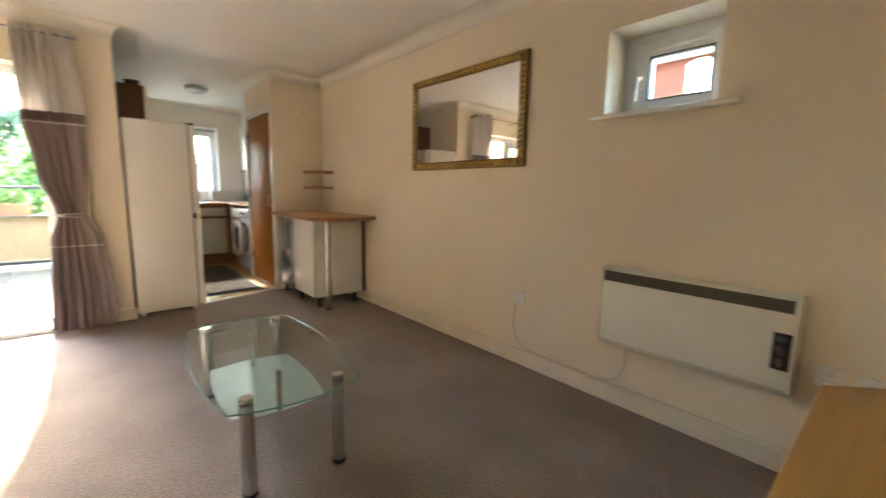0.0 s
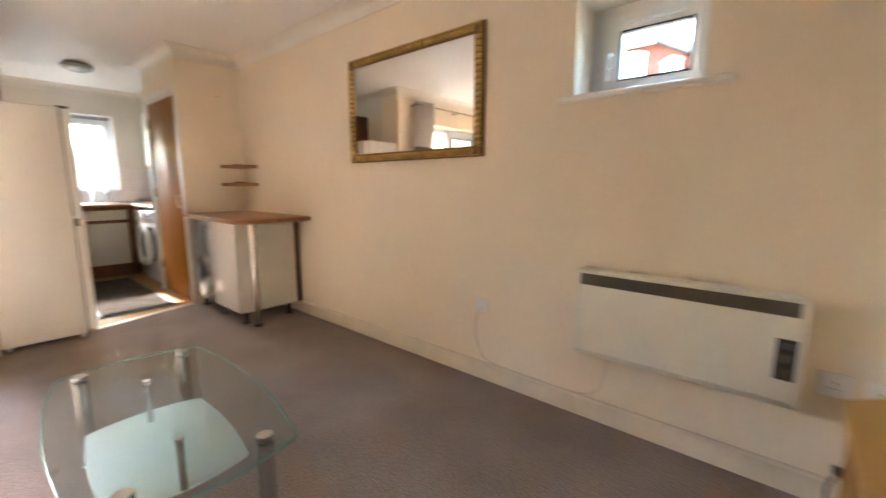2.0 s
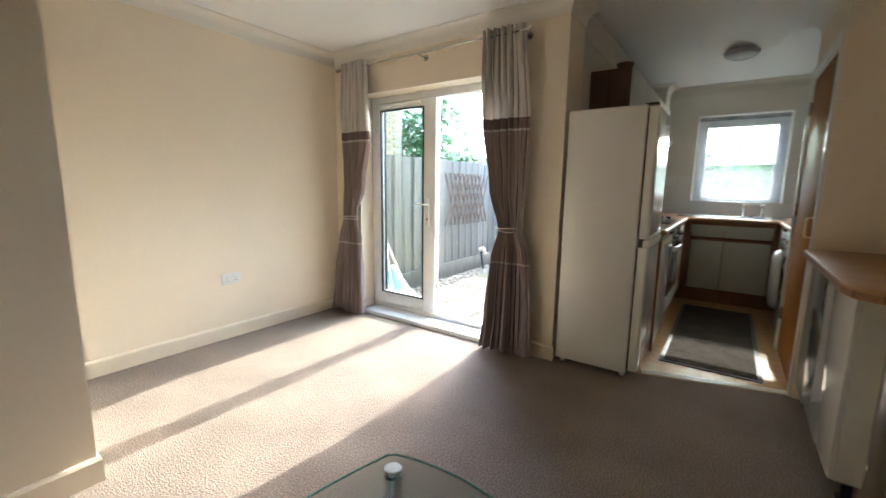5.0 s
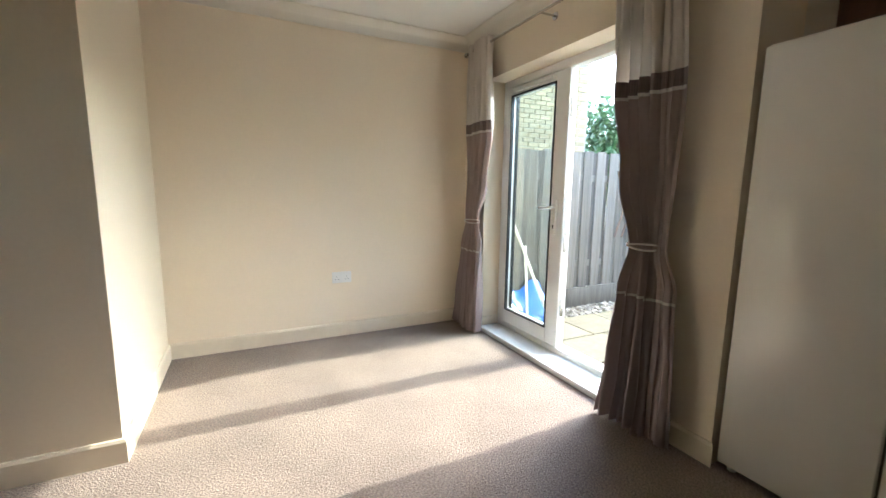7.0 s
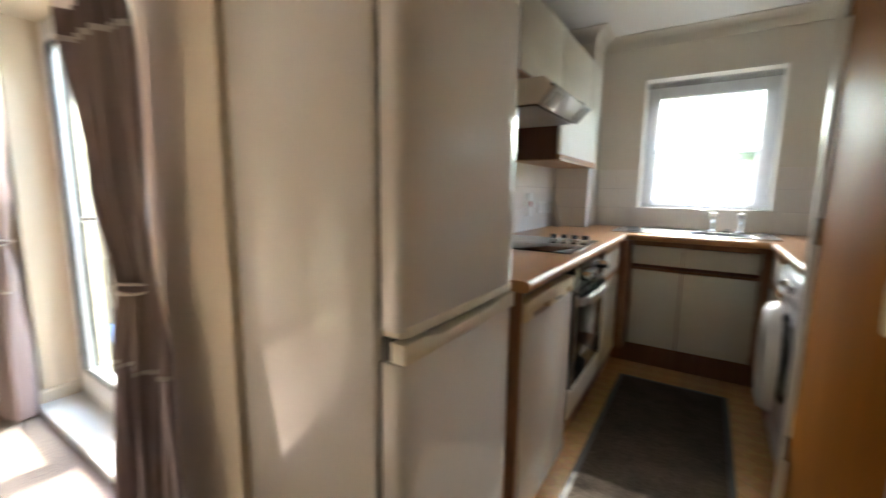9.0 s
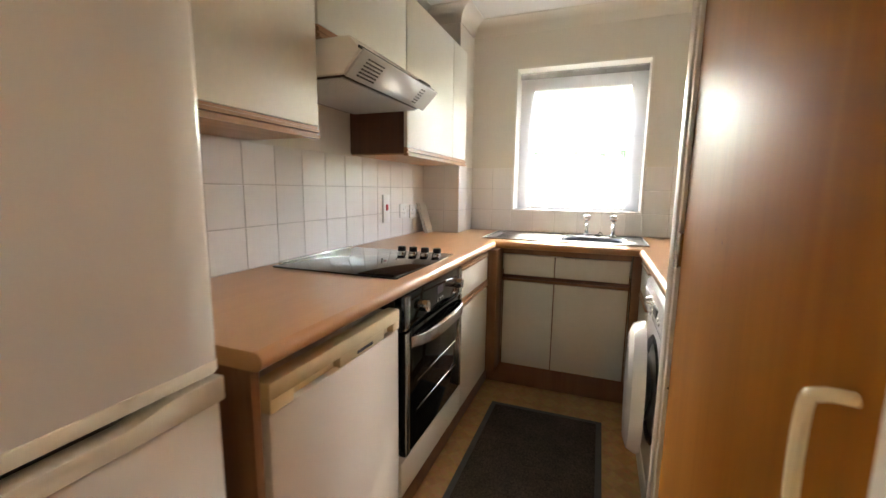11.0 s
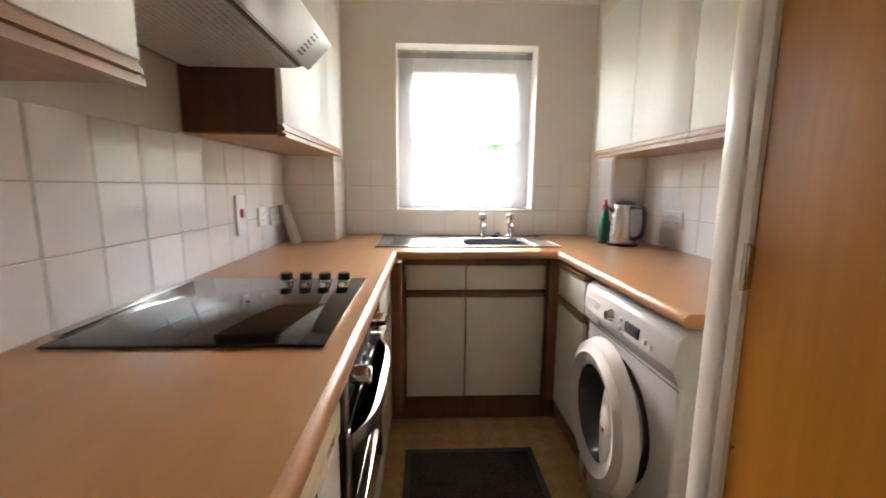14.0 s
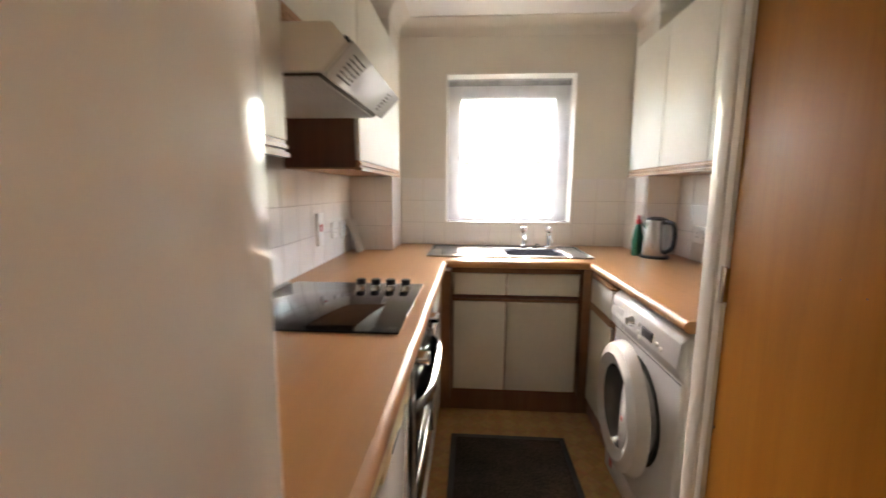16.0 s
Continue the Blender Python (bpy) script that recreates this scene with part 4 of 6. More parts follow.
wdoor = part("door", ajar(lathe([(0.150, -0.012), (0.158, -0.048), (0.20, -0.062), (0.238, -0.048), (0.252, -0.016), (0.25, -0.006), (0.20, -0.004), (0.150, -0.012)], (1.785, 6.27, 0.455), "x", 48)), WMWHITE, wm, "round white porthole door ajar")
part("door_glass", ajar(lathe([(0.157, -0.046), (0.15, -0.02), (0.14, 0.0), (0.11, 0.018), (0.06, 0.03), (0.0, 0.035)], (1.785, 6.27, 0.455), "x", 40)), DOORGL, wdoor)
part("door_bowl", ajar(lathe([(0.155, -0.012), (0.146, -0.002), (0.116, 0.021), (0.06, 0.035), (0.0, 0.04)], (1.785, 6.27, 0.455), "x", 32)), DOORGL, wdoor)
grip = [(6.27 - 0.16 * math.cos(radians(a)), 0.455 + 0.16 * math.sin(radians(a))) for a in range(-56, 57, 8)]
grip += [(6.27 - 0.16 * math.cos(radians(56)) + 0.022 * (1 - (a / 56) ** 2), 0.455 + 0.16 * math.sin(radians(a))) for a in range(48, -49, -8)]
part("latch_grip", ajar(prism(grip, "x", 1.735, 1.75, r=0.003)), WMWHITE, wdoor, "white crescent grip over the glass")
part("red_mark", ajar(box(1.731, 1.736, 6.165, 6.178, 0.445, 0.462, r=0.002)), RED, wdoor)
part("red_label", box(1.781, 1.7835, 6.44, 6.47, 0.06, 0.13), RED, wm, smooth=0)


# ---- wall cabinets ----
def wall_cab(label, x0, x1, y0, y1, z0, z1, seams, face, side_mat):
    """face +1: doors look to +x. seams: where the doors part."""
    c = empty("wall_cabinet", (x0 + x1) / 2, (y0 + y1) / 2, z0, label, "cabinet", "wall cabinets")
    part("body", box(x0, x1, y0, y1, z0 + 0.012, z1, r=0.002), side_mat, c)
    part("underside", box(x0 + 0.004, x1 - 0.004, y0 + 0.004, y1 - 0.004, z0 + 0.006, z0 + 0.0115), OAKTRIM, c)
    cuts = [y0, *seams, y1]
    f0, f1 = (x1 + 0.001, x1 + 0.019) if face > 0 else (x0 - 0.019, x0 - 0.001)
    for a, b in zip(cuts, cuts[1:]):
        d = part("door", box(f0, f1, a + 0.0025, b - 0.0025, z0 + 0.040, z1, r=0.002), CABWHITE, c)
        e0, e1 = (f0, f1 + 0.006) if face > 0 else (f0 - 0.006, f1)
        g = 1 if face > 0 else -1
        xf_ = f1 if face > 0 else f0
        xb_ = f0 if face > 0 else f1
        prof = [(xb_, z0), (xf_ + 0.006 * g, z0), (xf_ + 0.006 * g, z0 + 0.011), (xf_ - 0.004 * g, z0 + 0.013), (xf_ - 0.004 * g, z0 + 0.018), (xf_ + 0.003 * g, z0 + 0.020), (xf_ + 0.003 * g, z0 + 0.029), (xf_ - 0.003 * g, z0 + 0.031), (xf_ - 0.003 * g, z0 + 0.039), (xb_, z0 + 0.039)]
        part("grip_rail", prism(prof, "y", a + 0.003, b - 0.003), OAKTRIM, d, smooth=0)
    return c


CT = 2.075
wall_cab("cream wall cabinet with brown sides beside the fridge", KL + 0.002, 0.683, 5.18, 5.705, 1.36, CT, (), 1, BROWN)
wall_cab("short cream wall cabinet above the cooker hood", KL + 0.002, 0.683, 5.712, 6.338, 1.675, CT, (), 1, BROWN)
wall_cab("cream two-door wall cabinet with brown side", KL + 0.002, 0.683, 6.345, 7.232, 1.36, CT, (6.975,), 1, BROWN)
wall_cab("cream three-door wall cabinet over the kettle", 2.08, KR - 0.002, 5.86, 7.226, 1.365, CT, (6.433, 6.84), -1, CABWHITE)

# cooker hood
hood = empty("cooker_hood", 0.62, 6.025, 1.56, "white slimline cooker hood with a clear front visor", "cooker hood")
HPROF = [(0.40, 1.672), (0.81, 1.672), (0.846, 1.628), (0.785, 1.562), (0.40, 1.562)]
part("body", prism(HPROF, "y", 5.722, 6.317, r=0.003), FRIDGE, hood)
part("grille_filter", box(0.44, 0.775, 5.74, 6.302, 1.556, 1.563), GRILLE, hood)
for i in range(20):
    part("filter_bar", box(0.445 + 0.0165 * i, 0.454 + 0.0165 * i, 5.745, 6.300, 1.552, 1.557), FILTER, hood, smooth=0)
for i in range(35):
    part("filter_bar", box(0.445, 0.767, 5.748 + 0.016 * i, 5.755 + 0.016 * i, 1.5515, 1.5565), FILTER, hood, smooth=0)
vis = part("visor", prism([(0.788, 1.556), (0.860, 1.628), (0.866, 1.622), (0.795, 1.551)], "y", 5.722, 6.317, r=0.001), LAMPGLASS, hood, "clear plastic visor")
for i in range(6):
    for j in range(9):
        if j != 6:
            y = 5.765 + 0.018 * j if j < 6 else 6.02 + 0.022 * j
            t = 0.12 + 0.13 * i
            part("slot", box(0.795 + 0.067 * t, 0.802 + 0.067 * t, y, y + 0.013, 1.5535 + 0.068 * t, 1.5590 + 0.068 * t), GRILLE, vis, smooth=0)
part("front_edge", box(0.842, 0.850, 5.72, 6.318, 1.63, 1.638, r=0.002), BLACKPL, hood)
for i in range(5):
    part("button", box(0.824, 0.838, 6.20 + 0.022 * i, 6.215 + 0.022 * i, 1.645, 1.655, r=0.002), GRILLE, hood)
solo("basket", merge(lathe([(0.0, 0.0), (0.05, 0.0), (0.058, 0.045), (0.062, 0.045), (0.064, 0.055), (0.054, 0.055), (0.046, 0.01), (0.0, 0.01)], (0.61, 5.30, CT), "z", 24)), BROWN, (0.61, 5.30, CT), "dark brown basket on top of the wall cabinet", "basket")

# ---- fridge freezer ----
ff = empty("fridge_freezer", 0.71, 4.81, 0, "tall white fridge freezer seen from its side", "fridge")
part("body", box(0.459, 0.918, 4.532, 5.066, 0.03, 1.68, r=0.008), FRIDGE, ff)
for nm, z0, z1 in (("fridge_door", 0.908, 1.672), ("freezer_door", 0.05, 0.845)):
    d = part(nm, prism([(0.926, 4.542), (0.968, 4.542), (0.979, 4.550), (0.982, 4.60), (0.983, 4.77), (0.982, 5.01), (0.979, 5.056), (0.968, 5.066), (0.926, 5.066)], "z", z0, z1, r=0.006), FRIDGE, ff)
    if nm == "fridge_door":
        part("handle", prism([(0.93, 4.545), (0.973, 4.545), (0.983, 4.562), (0.987, 4.77), (0.983, 5.047), (0.973, 5.064), (0.93, 5.064)], "z", 0.897, 0.920, r=0.004), PALEGRIP, d, "cream moulded grip along the door bottom")
    else:
        lip = [(4.545 + 0.519 * q / 24, 0.889 - 0.013 * min(1.0, max(0.0, min((q - 3) / 3, (20 - q) / 3)))) for q in range(25)]
        part("handle", prism([(4.545, 0.846)] + lip + [(5.064, 0.846)], "x", 0.95, 0.986, r=0.003), PALEGRIP, d, "cream moulded grip with a long scoop")
        # dark block fills the gap between the grips, its colour standing in for shade
        part("grip_recess", box(0.926, 0.949, 4.55, 5.06, 0.846, 0.893), GRILLE, d, "dark filler standing in for shade behind the grip")
part("gasket", boxes((0.919, 0.927, 4.548, 5.06, 0.06, 0.84), (0.919, 0.925, 4.548, 5.06, 0.912, 1.665)), GRILLE, ff)
part("hinge_cover", box(0.90, 0.972, 4.545, 4.60, 1.68, 1.692, r=0.003), BLACKPL, ff)
part("top_panel", box(0.470, 0.916, 4.542, 5.064, 1.6805, 1.684, r=0.001), FRIDGE, ff)
for x, y in ((0.89, 4.575), (0.89, 5.00), (0.5, 4.575), (0.5, 5.00)):
    part("foot", rod((x, y, 0), (x, y, 0.035), 0.016, 12), PLASTIC, ff)


# ---- living room things ----
# coffee table
table = empty("coffee_table", 0.80, 2.2, 0, "glass coffee table with brushed steel legs and frosted shelf", "table")


def bowed(cx, cy, hx, hy, bx, by, n=10, r=0.02):
    """A rectangle whose sides swell outwards."""
    pts = []
    for (ax, ay), (bx_, by_), (ox, oy) in ((((-1, -1)), (1, -1), (0, -by)), ((1, -1), (1, 1), (bx, 0)), ((1, 1), (-1, 1), (0, by)), ((-1, 1), (-1, -1), (-bx, 0))):
        for i in range(n):
            t = i / n
            if i == 0:
                t = 0.012
            if i == n - 1:
                t = 0.988 - 0.02
            s = 1 - (2 * t - 1) ** 2
            pts.append((cx + hx * (ax + (bx_ - ax) * t) + ox * s, cy + hy * (ay + (by_ - ay) * t) + oy * s))
    return pts


TZ, TCX, TCY, TURN = 0.372, 0.788, 2.195, radians(-3.4)


def table_at(u, v):
    """A place on the slightly turned table."""
    return (TCX + u * math.cos(TURN) - v * math.sin(TURN), TCY + u * math.sin(TURN) + v * math.cos(TURN))


TOPL = [table_at(u, v) for u, v in bowed(0, 0, 0.252, 0.515, 0.055, 0.05)]
part("glass_top", prism(TOPL, "z", TZ - 0.008, TZ), TOPGLASS, table, smooth=0)
part("glass_edge", tube([(x, y, TZ - 0.004) for x, y in TOPL], 0.0034, 8, closed=True), EDGEGLASS, table)
part("shelf", prism([table_at(u, v) for u, v in bowed(0.0, 0.03, 0.195, 0.275, 0.02, 0.035)], "z", 0.196, 0.204, r=0.001), FROST, table, "frosted greenish glass shelf")
for u, v in ((-0.175, -0.455), (0.172, -0.46), (0.175, 0.452), (-0.182, 0.455)):
    x, y = table_at(u, v)
    lg = part("leg", merge(rod((x, y, 0.012), (x, y, TZ - 0.009), 0.026, 24), rod((x, y, TZ + 0.0005), (x, y, TZ + 0.016), 0.026, 24, bevel=0.003)), STEEL, table)
    part("foot", rod((x, y, 0), (x, y, 0.013), 0.029, 24), BLACKPL, lg)
for u, v in ((0.0, 0.242), (-0.012, -0.275)):
    x, y = table_at(u, v)
    ps = part("post", merge(rod((x, y, 0.204), (x, y, TZ - 0.009), 0.012, 16), rod((x, y, TZ + 0.0005), (x, y, TZ + 0.006), 0.014, 16)), STEEL, table)

# corner unit
desk = empty("corner_unit", 1.7, 0.2, 0, "golden beech-effect corner television unit", "cabinet")
DZ = 0.50
OUTL = [(1.30, 0.0), (1.195, 0.385), (2.09, 0.385), (2.235, 0.23), (2.03, 0.0)]
part("top", prism(OUTL, "z", DZ - 0.022, DZ, r=0.002), DESKWOOD, desk)
part("edge_band", prism([(1.2965, -0.001), (1.191, 0.3865), (1.1935, 0.3875), (1.195, 0.385), (1.3, 0.0)], "z", DZ - 0.021, DZ - 0.001), OAKTRIM, desk)
part("side_panel", prism([(1.325, 0.01), (1.235, 0.36), (1.253, 0.36), (1.343, 0.01)], "z", 0.0, DZ - 0.022), DESKWOOD, desk)
part("side_panel", prism([(2.05, 0.35), (2.06, 0.365), (2.205, 0.225), (2.195, 0.21)], "z", 0.0, DZ - 0.022), DESKWOOD, desk)
part("shelf", prism([(1.345, 0.02), (1.262, 0.34), (2.04, 0.345), (2.18, 0.215), (2.0, 0.02)], "z", 0.06, 0.078), DESKWOOD, desk)
part("shelf", prism([(1.345, 0.02), (1.265, 0.32), (2.035, 0.325), (2.17, 0.205), (2.0, 0.02)], "z", 0.27, 0.288), DESKWOOD, desk)
part("back_panel", box(1.35, 2.0, 0.003, 0.009, 0.03, DZ - 0.023), BROWN, desk)

# gilt mirror
MY0, MY1, MZ0, MZ1, FW = 1.887, 3.05, 1.303, 2.005, 0.062
mir = empty("wall_mirror", XM - 0.02, (MY0 + MY1) / 2, MZ0, "rectangular wall mirror in a carved gilt frame", "mirror")
part("mirror_glass", box(XM - 0.022, XM - 0.016, MY0 + FW - 0.01, MY1 - FW + 0.01, MZ0 + FW - 0.01, MZ1 - FW + 0.01), MIRROR, mir, smooth=0)
part("backing", box(XM - 0.015, XM - 0.001, MY0 + 0.01, MY1 - 0.01, MZ0 + 0.01, MZ1 - 0.01), BROWN, mir, smooth=0)
mp = [(0.0, 0.0), (0.0, 0.020), (0.006, 0.030), (0.014, 0.030), (0.020, 0.024), (0.042, 0.020), (0.048, 0.027), (0.055, 0.026), (0.060, 0.016), (FW, 0.008), (FW, 0.0)]
corners = [(MY0, MZ0), (MY1, MZ0), (MY1, MZ1), (MY0, MZ1)]
cy, cz = (MY0 + MY1) / 2, (MZ0 + MZ1) / 2
for i in range(4):
    (ya, za), (yb, zb) = corners[i], corners[(i + 1) % 4]
    fb = bmesh.new()
    ends = []
    for (y, z) in ((ya, za), (yb, zb)):
        sy, sz = (1 if y < cy else -1), (1 if z < cz else -1)
        ends.append([fb.verts.new((XM - 0.004 - h, y + sy * o, z + sz * o)) for o, h in mp])
    k = len(mp)
    for j in range(k):
        fb.faces.new((ends[0][j], ends[0][(j + 1) % k], ends[1][(j + 1) % k], ends[1][j]))
    bmesh.ops.recalc_face_normals(fb, faces=fb.faces)
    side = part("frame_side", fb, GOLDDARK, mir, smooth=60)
    orn = bmesh.new()
    length = math.hypot(yb - ya, zb - za)
    cnt = int((length - 0.09) / 0.034)
    d = Vector((0, (yb - ya) / length, (zb - za) / length))
    inward = Vector((0, 0, 1 if za == zb and za < cz else -1)) if za == zb else Vector((0, 1 if ya < cy else -1, 0))
    for q in range(cnt):
        c = Vector((XM - 0.026, ya, za)) + d * (0.06 + 0.034 * (q + 0.5) * (length - 0.12) / (0.034 * cnt)) + inward * 0.031
        for sgn in (-1, 1):
            m = Matrix.Translation(c + inward * 0.008 * sgn) @ Matrix.Rotation(radians(38 * sgn), 4, "X") @ Matrix.Diagonal((0.009, 0.019 if d.y else 0.0065, 0.0065 if d.y else 0.019, 1))
            bmesh.ops.create_icosphere(orn, subdivisions=1, radius=1.0, matrix=m)
    part("carved_leaves", orn, GOLD, side, "raised carved leaf ornament", smooth=80)
    bd = bmesh.new()
    nb = int(length / 0.016)
    for q in range(nb):
        c = Vector((XM - 0.033, ya, za)) + d * (length * (q + 0.5) / nb) + inward * 0.010
        bmesh.ops.create_icosphere(bd, subdivisions=1, radius=0.0062, matrix=Matrix.Translation(c))
    part("bead_edge", bd, GOLD, side, smooth=80)

# panel heater
HY0, HY1, HZ0, HZ1, HX = 0.482, 1.290, 0.352, 0.762, 2.232
heat = empty("panel_heater", 2.28, 0.88, HZ0, "cream electric panel heater on the wall", "heater")
part("casing", prism([(HX, HZ0 + 0.03), (HX, 0.752), (HX + 0.012, HZ1), (XM - 0.012, HZ1), (XM - 0.012, HZ0), (HX + 0.02, HZ0)], "y", HY0, HY1, r=0.004), HEATER, heat)
part("side_edge", boxes((HX - 0.006, HX + 0.02, HY0 - 0.002, HY0 + 0.014, HZ0 + 0.02, HZ1 + 0.002), (HX - 0.004, HX + 0.02, HY1 - 0.012, HY1 + 0.002, HZ0 + 0.02, HZ1 + 0.002), (HX - 0.004, HX + 0.02, HY0 + 0.014, HY1 - 0.012, HZ1 - 0.012, HZ1 + 0.002), r=0.003), HEATER, heat)
gr = part("grille", box(HX - 0.003, HX + 0.002, HY0 + 0.02, HY1 - 0.018, 0.695, 0.746), GRILLE, heat, "dark slotted outlet grille")
for i in range(91):
    y = HY0 + 0.022 + (HY1 - HY0 - 0.044) * i / 90
    part("slat", box(HX - 0.0055, HX - 0.0025, y - 0.0010, y + 0.0010, 0.697, 0.744), GRSLAT, gr, smooth=0)
cp = part("control_panel", box(HX - 0.005, HX + 0.002, 0.497, 0.556, 0.462, 0.612, r=0.002), BLACKPL, heat)
for z in (0.495, 0.545):
    part("dial", lathe([(0.0, -0.014), (0.017, -0.012), (0.020, 0.0)], (HX - 0.005, 0.527, z), "x", 20), GRILLE, cp)
    part("pointer", box(HX - 0.021, HX - 0.018, 0.524, 0.530, z - 0.016, z + 0.016), STEEL, cp)
part("switch", box(HX - 0.010, HX - 0.004, 0.51, 0.545, 0.578, 0.60, r=0.002), INK, cp)
part("wall_bracket", boxes((XM - 0.014, XM - 0.001, 0.60, 0.64, 0.36, 0.74), (XM - 0.014, XM - 0.001, 1.12, 1.16, 0.36, 0.74)), STEEL, heat)
part("foot", lathe([(0.0, -0.012), (0.012, -0.01), (0.013, 0.0)], (HX + 0.03, 0.565, HZ0), "z", 12), PLASTIC, heat)
solo("heater_cable", tube(bend([(XM - 0.008, 1.905, 0.43), (XM - 0.008, 1.922, 0.36), (XM - 0.008, 1.925, 0.27), (XM - 0.012, 1.895, 0.19), (XM - 0.019, 1.84, 0.135), (XM - 0.02, 1.70, 0.118), (XM - 0.02, 1.45, 0.116), (XM - 0.02, 1.29, 0.118), (XM - 0.012, 1.20, 0.15), (XM - 0.010, 1.165, 0.24), (XM - 0.02, 1.163, 0.352)], 8), 0.0042), CABLE, (XM - 0.01, 1.5, 0.1), "cream flex looping from a wall spur to the heater", "cable")
solo("cable_trunking", tube([(XM - 0.018, YB + 0.02, 0.112), (XM - 0.018, 0.6, 0.112), (XM - 0.018, 1.2, 0.112), (XM - 0.018, 2.5, 0.112)], 0.004), CABLE, (XM - 0.018, 1.2, 0.1), "thin painted cable along the skirting", "cable")

solo("power_lead", merge(tube(bend([(XM - 0.016, 0.255, 0.425), (XM - 0.03, 0.30, 0.32), (XM - 0.036, 0.335, 0.18), (XM - 0.045, 0.32, 0.07), (XM - 0.09, 0.27, 0.012), (XM - 0.16, 0.24, 0.010)], 8), 0.0055), box(XM - 0.052, XM - 0.022, 0.318, 0.362, 0.150, 0.176, r=0.006), tube(bend([(XM - 0.036, 0.34, 0.16), (XM - 0.05, 0.37, 0.10), (XM - 0.07, 0.36, 0.03), (XM - 0.12, 0.31, 0.010)], 6), 0.0055)), BLACKPL, (XM - 0.05, 0.32, 0.004), "black power lead hanging behind the corner unit", "cable")


def socket(name, c, wide, normal, label, marks="socket", z=None):
    """A wall plate centred on c. normal: the axis sign it faces."""
    x, y, zc = c
    nx, ny = normal
    u = empty(name, x, y, zc - 0.043, label, name.replace("_", " "))
    hw = wide / 2

    def slab(u0, u1, z0, z1, t0, t1, r=0.0):
        if nx:
            xs = sorted((x + nx * t0, x + nx * t1))
            return box(xs[0], xs[1], y + u0, y + u1, zc + z0, zc + z1, r=r)
        ys = sorted((y + ny * t0, y + ny * t1))
        return box(x + u0, x + u1, ys[0], ys[1], zc + z0, zc + z1, r=r)
    part("plate", slab(-hw, hw, -0.043, 0.043, 0.0005, 0.010, r=0.003), PLASTIC, u)
    if marks == "socket":
        for off in ((-wide / 4, wide / 4) if wide > 0.1 else (0,)):
            for du, dz, w, hh in ((0, 0.008, 0.004, 0.008), (-0.011, -0.014, 0.007, 0.004), (0.011, -0.014, 0.007, 0.004)):
                part("pin_hole", slab(off + du - w / 2, off + du + w / 2, dz - hh / 2, dz + hh / 2, 0.0098, 0.0108), INK, u, smooth=0)
        for off in ((-0.012, 0.012) if wide > 0.1 else (0.03,)):
            part("rocker", slab(off - 0.006, off + 0.006, 0.012, 0.030, 0.0098, 0.014, r=0.002), PLASTIC, u)
    elif marks == "spur":
        part("fuse_holder", slab(-0.012, 0.012, -0.006, 0.012, 0.0098, 0.013, r=0.002), PLASTIC, u)
        part("cord_outlet", slab(-0.006, 0.006, -0.03, -0.018, 0.0098, 0.014, r=0.002), CABLE, u)
    return u


socket("power_socket", (XL, 3.44, 0.468), 0.147, (1, 0), "white double power socket on the cream wall")
socket("fused_spur", (XM, 1.885, 0.455), 0.086, (-1, 0), "white fused spur outlet with a flex", "spur")
socket("power_socket", (XM, 0.385, 0.458), 0.086, (-1, 0), "white single power socket behind the corner unit")
socket("power_socket", (XM, 0.235, 0.452), 0.147, (-1, 0), "white double power socket behind the corner unit")
socket("power_socket", (XM, 0.085, 0.455), 0.098, (-1, 0), "white switched socket near the room corner")
cook = socket("cooker_switch", (KL + 0.006, 6.68, 1.09), 0.075, (1, 0), "tall white cooker switch with a red rocker", "none")
part("tall_plate", box(KL + 0.0065, KL + 0.018, 6.643, 6.717, 1.01, 1.17, r=0.003), PLASTIC, cook)
part("rocker", box(KL + 0.017, KL + 0.024, 6.67, 6.69, 1.08, 1.115, r=0.002), RED, cook)
socket("power_socket", (KL + 0.006, 6.90, 1.068), 0.086, (1, 0), "white single power socket on tiled wall")
socket("power_socket", (KL + 0.006, 7.07, 1.06), 0.147, (1, 0), "white double power socket on tiled wall")
socket("power_socket", (KR - 0.006, 6.94, 1.058), 0.147, (-1, 0), "white double power socket behind the kettle")

# small worktop on cabinet
TT0, TT1 = 0.846, 0.884
cnt_outl = [(1.745, YA - 0.002), (1.715, 4.80), (1.705, 3.78), (1.72, 3.71), (1.78, 3.665), (1.90, 3.655), (XM - 0.002, 3.675), (XM - 0.002, YA - 0.002)]
swt = empty("small_worktop", 2.0, 4.2, TT0, "beech-effect worktop with one rounded corner", "worktop")
part("top", prism(cnt_outl, "z", TT0, TT1, r=0.008), TABLEWOOD, swt)
for (xa, ya), (xb, yb) in zip(cnt_outl[1:6], cnt_outl[2:7]):
    ln = math.hypot(xb - xa, yb - ya)
    ox, oy = -(yb - ya) / ln * -0.0025, (xb - xa) / ln * -0.0025
    part("edge_band", prism([(xa, ya), (xb, yb), (xb + ox, yb + oy), (xa + ox, ya + oy)], "z", TT0 + 0.008, TT1 - 0.008), SHELFWOOD, swt, smooth=0)
sc = empty("low_cabinet", 2.03, 4.35, 0, "white gloss base cabinet standing on black plastic legs", "cabinet")
part("body", box(1.786, 2.30, 3.875, 4.85, 0.105, TT0 - 0.001, r=0.002), CABWHITE, sc)
part("door", box(1.766, 1.785, 3.877, 4.365, 0.108, TT0 - 0.012, r=0.002), GLOSSDOOR, sc, "high-gloss white door")
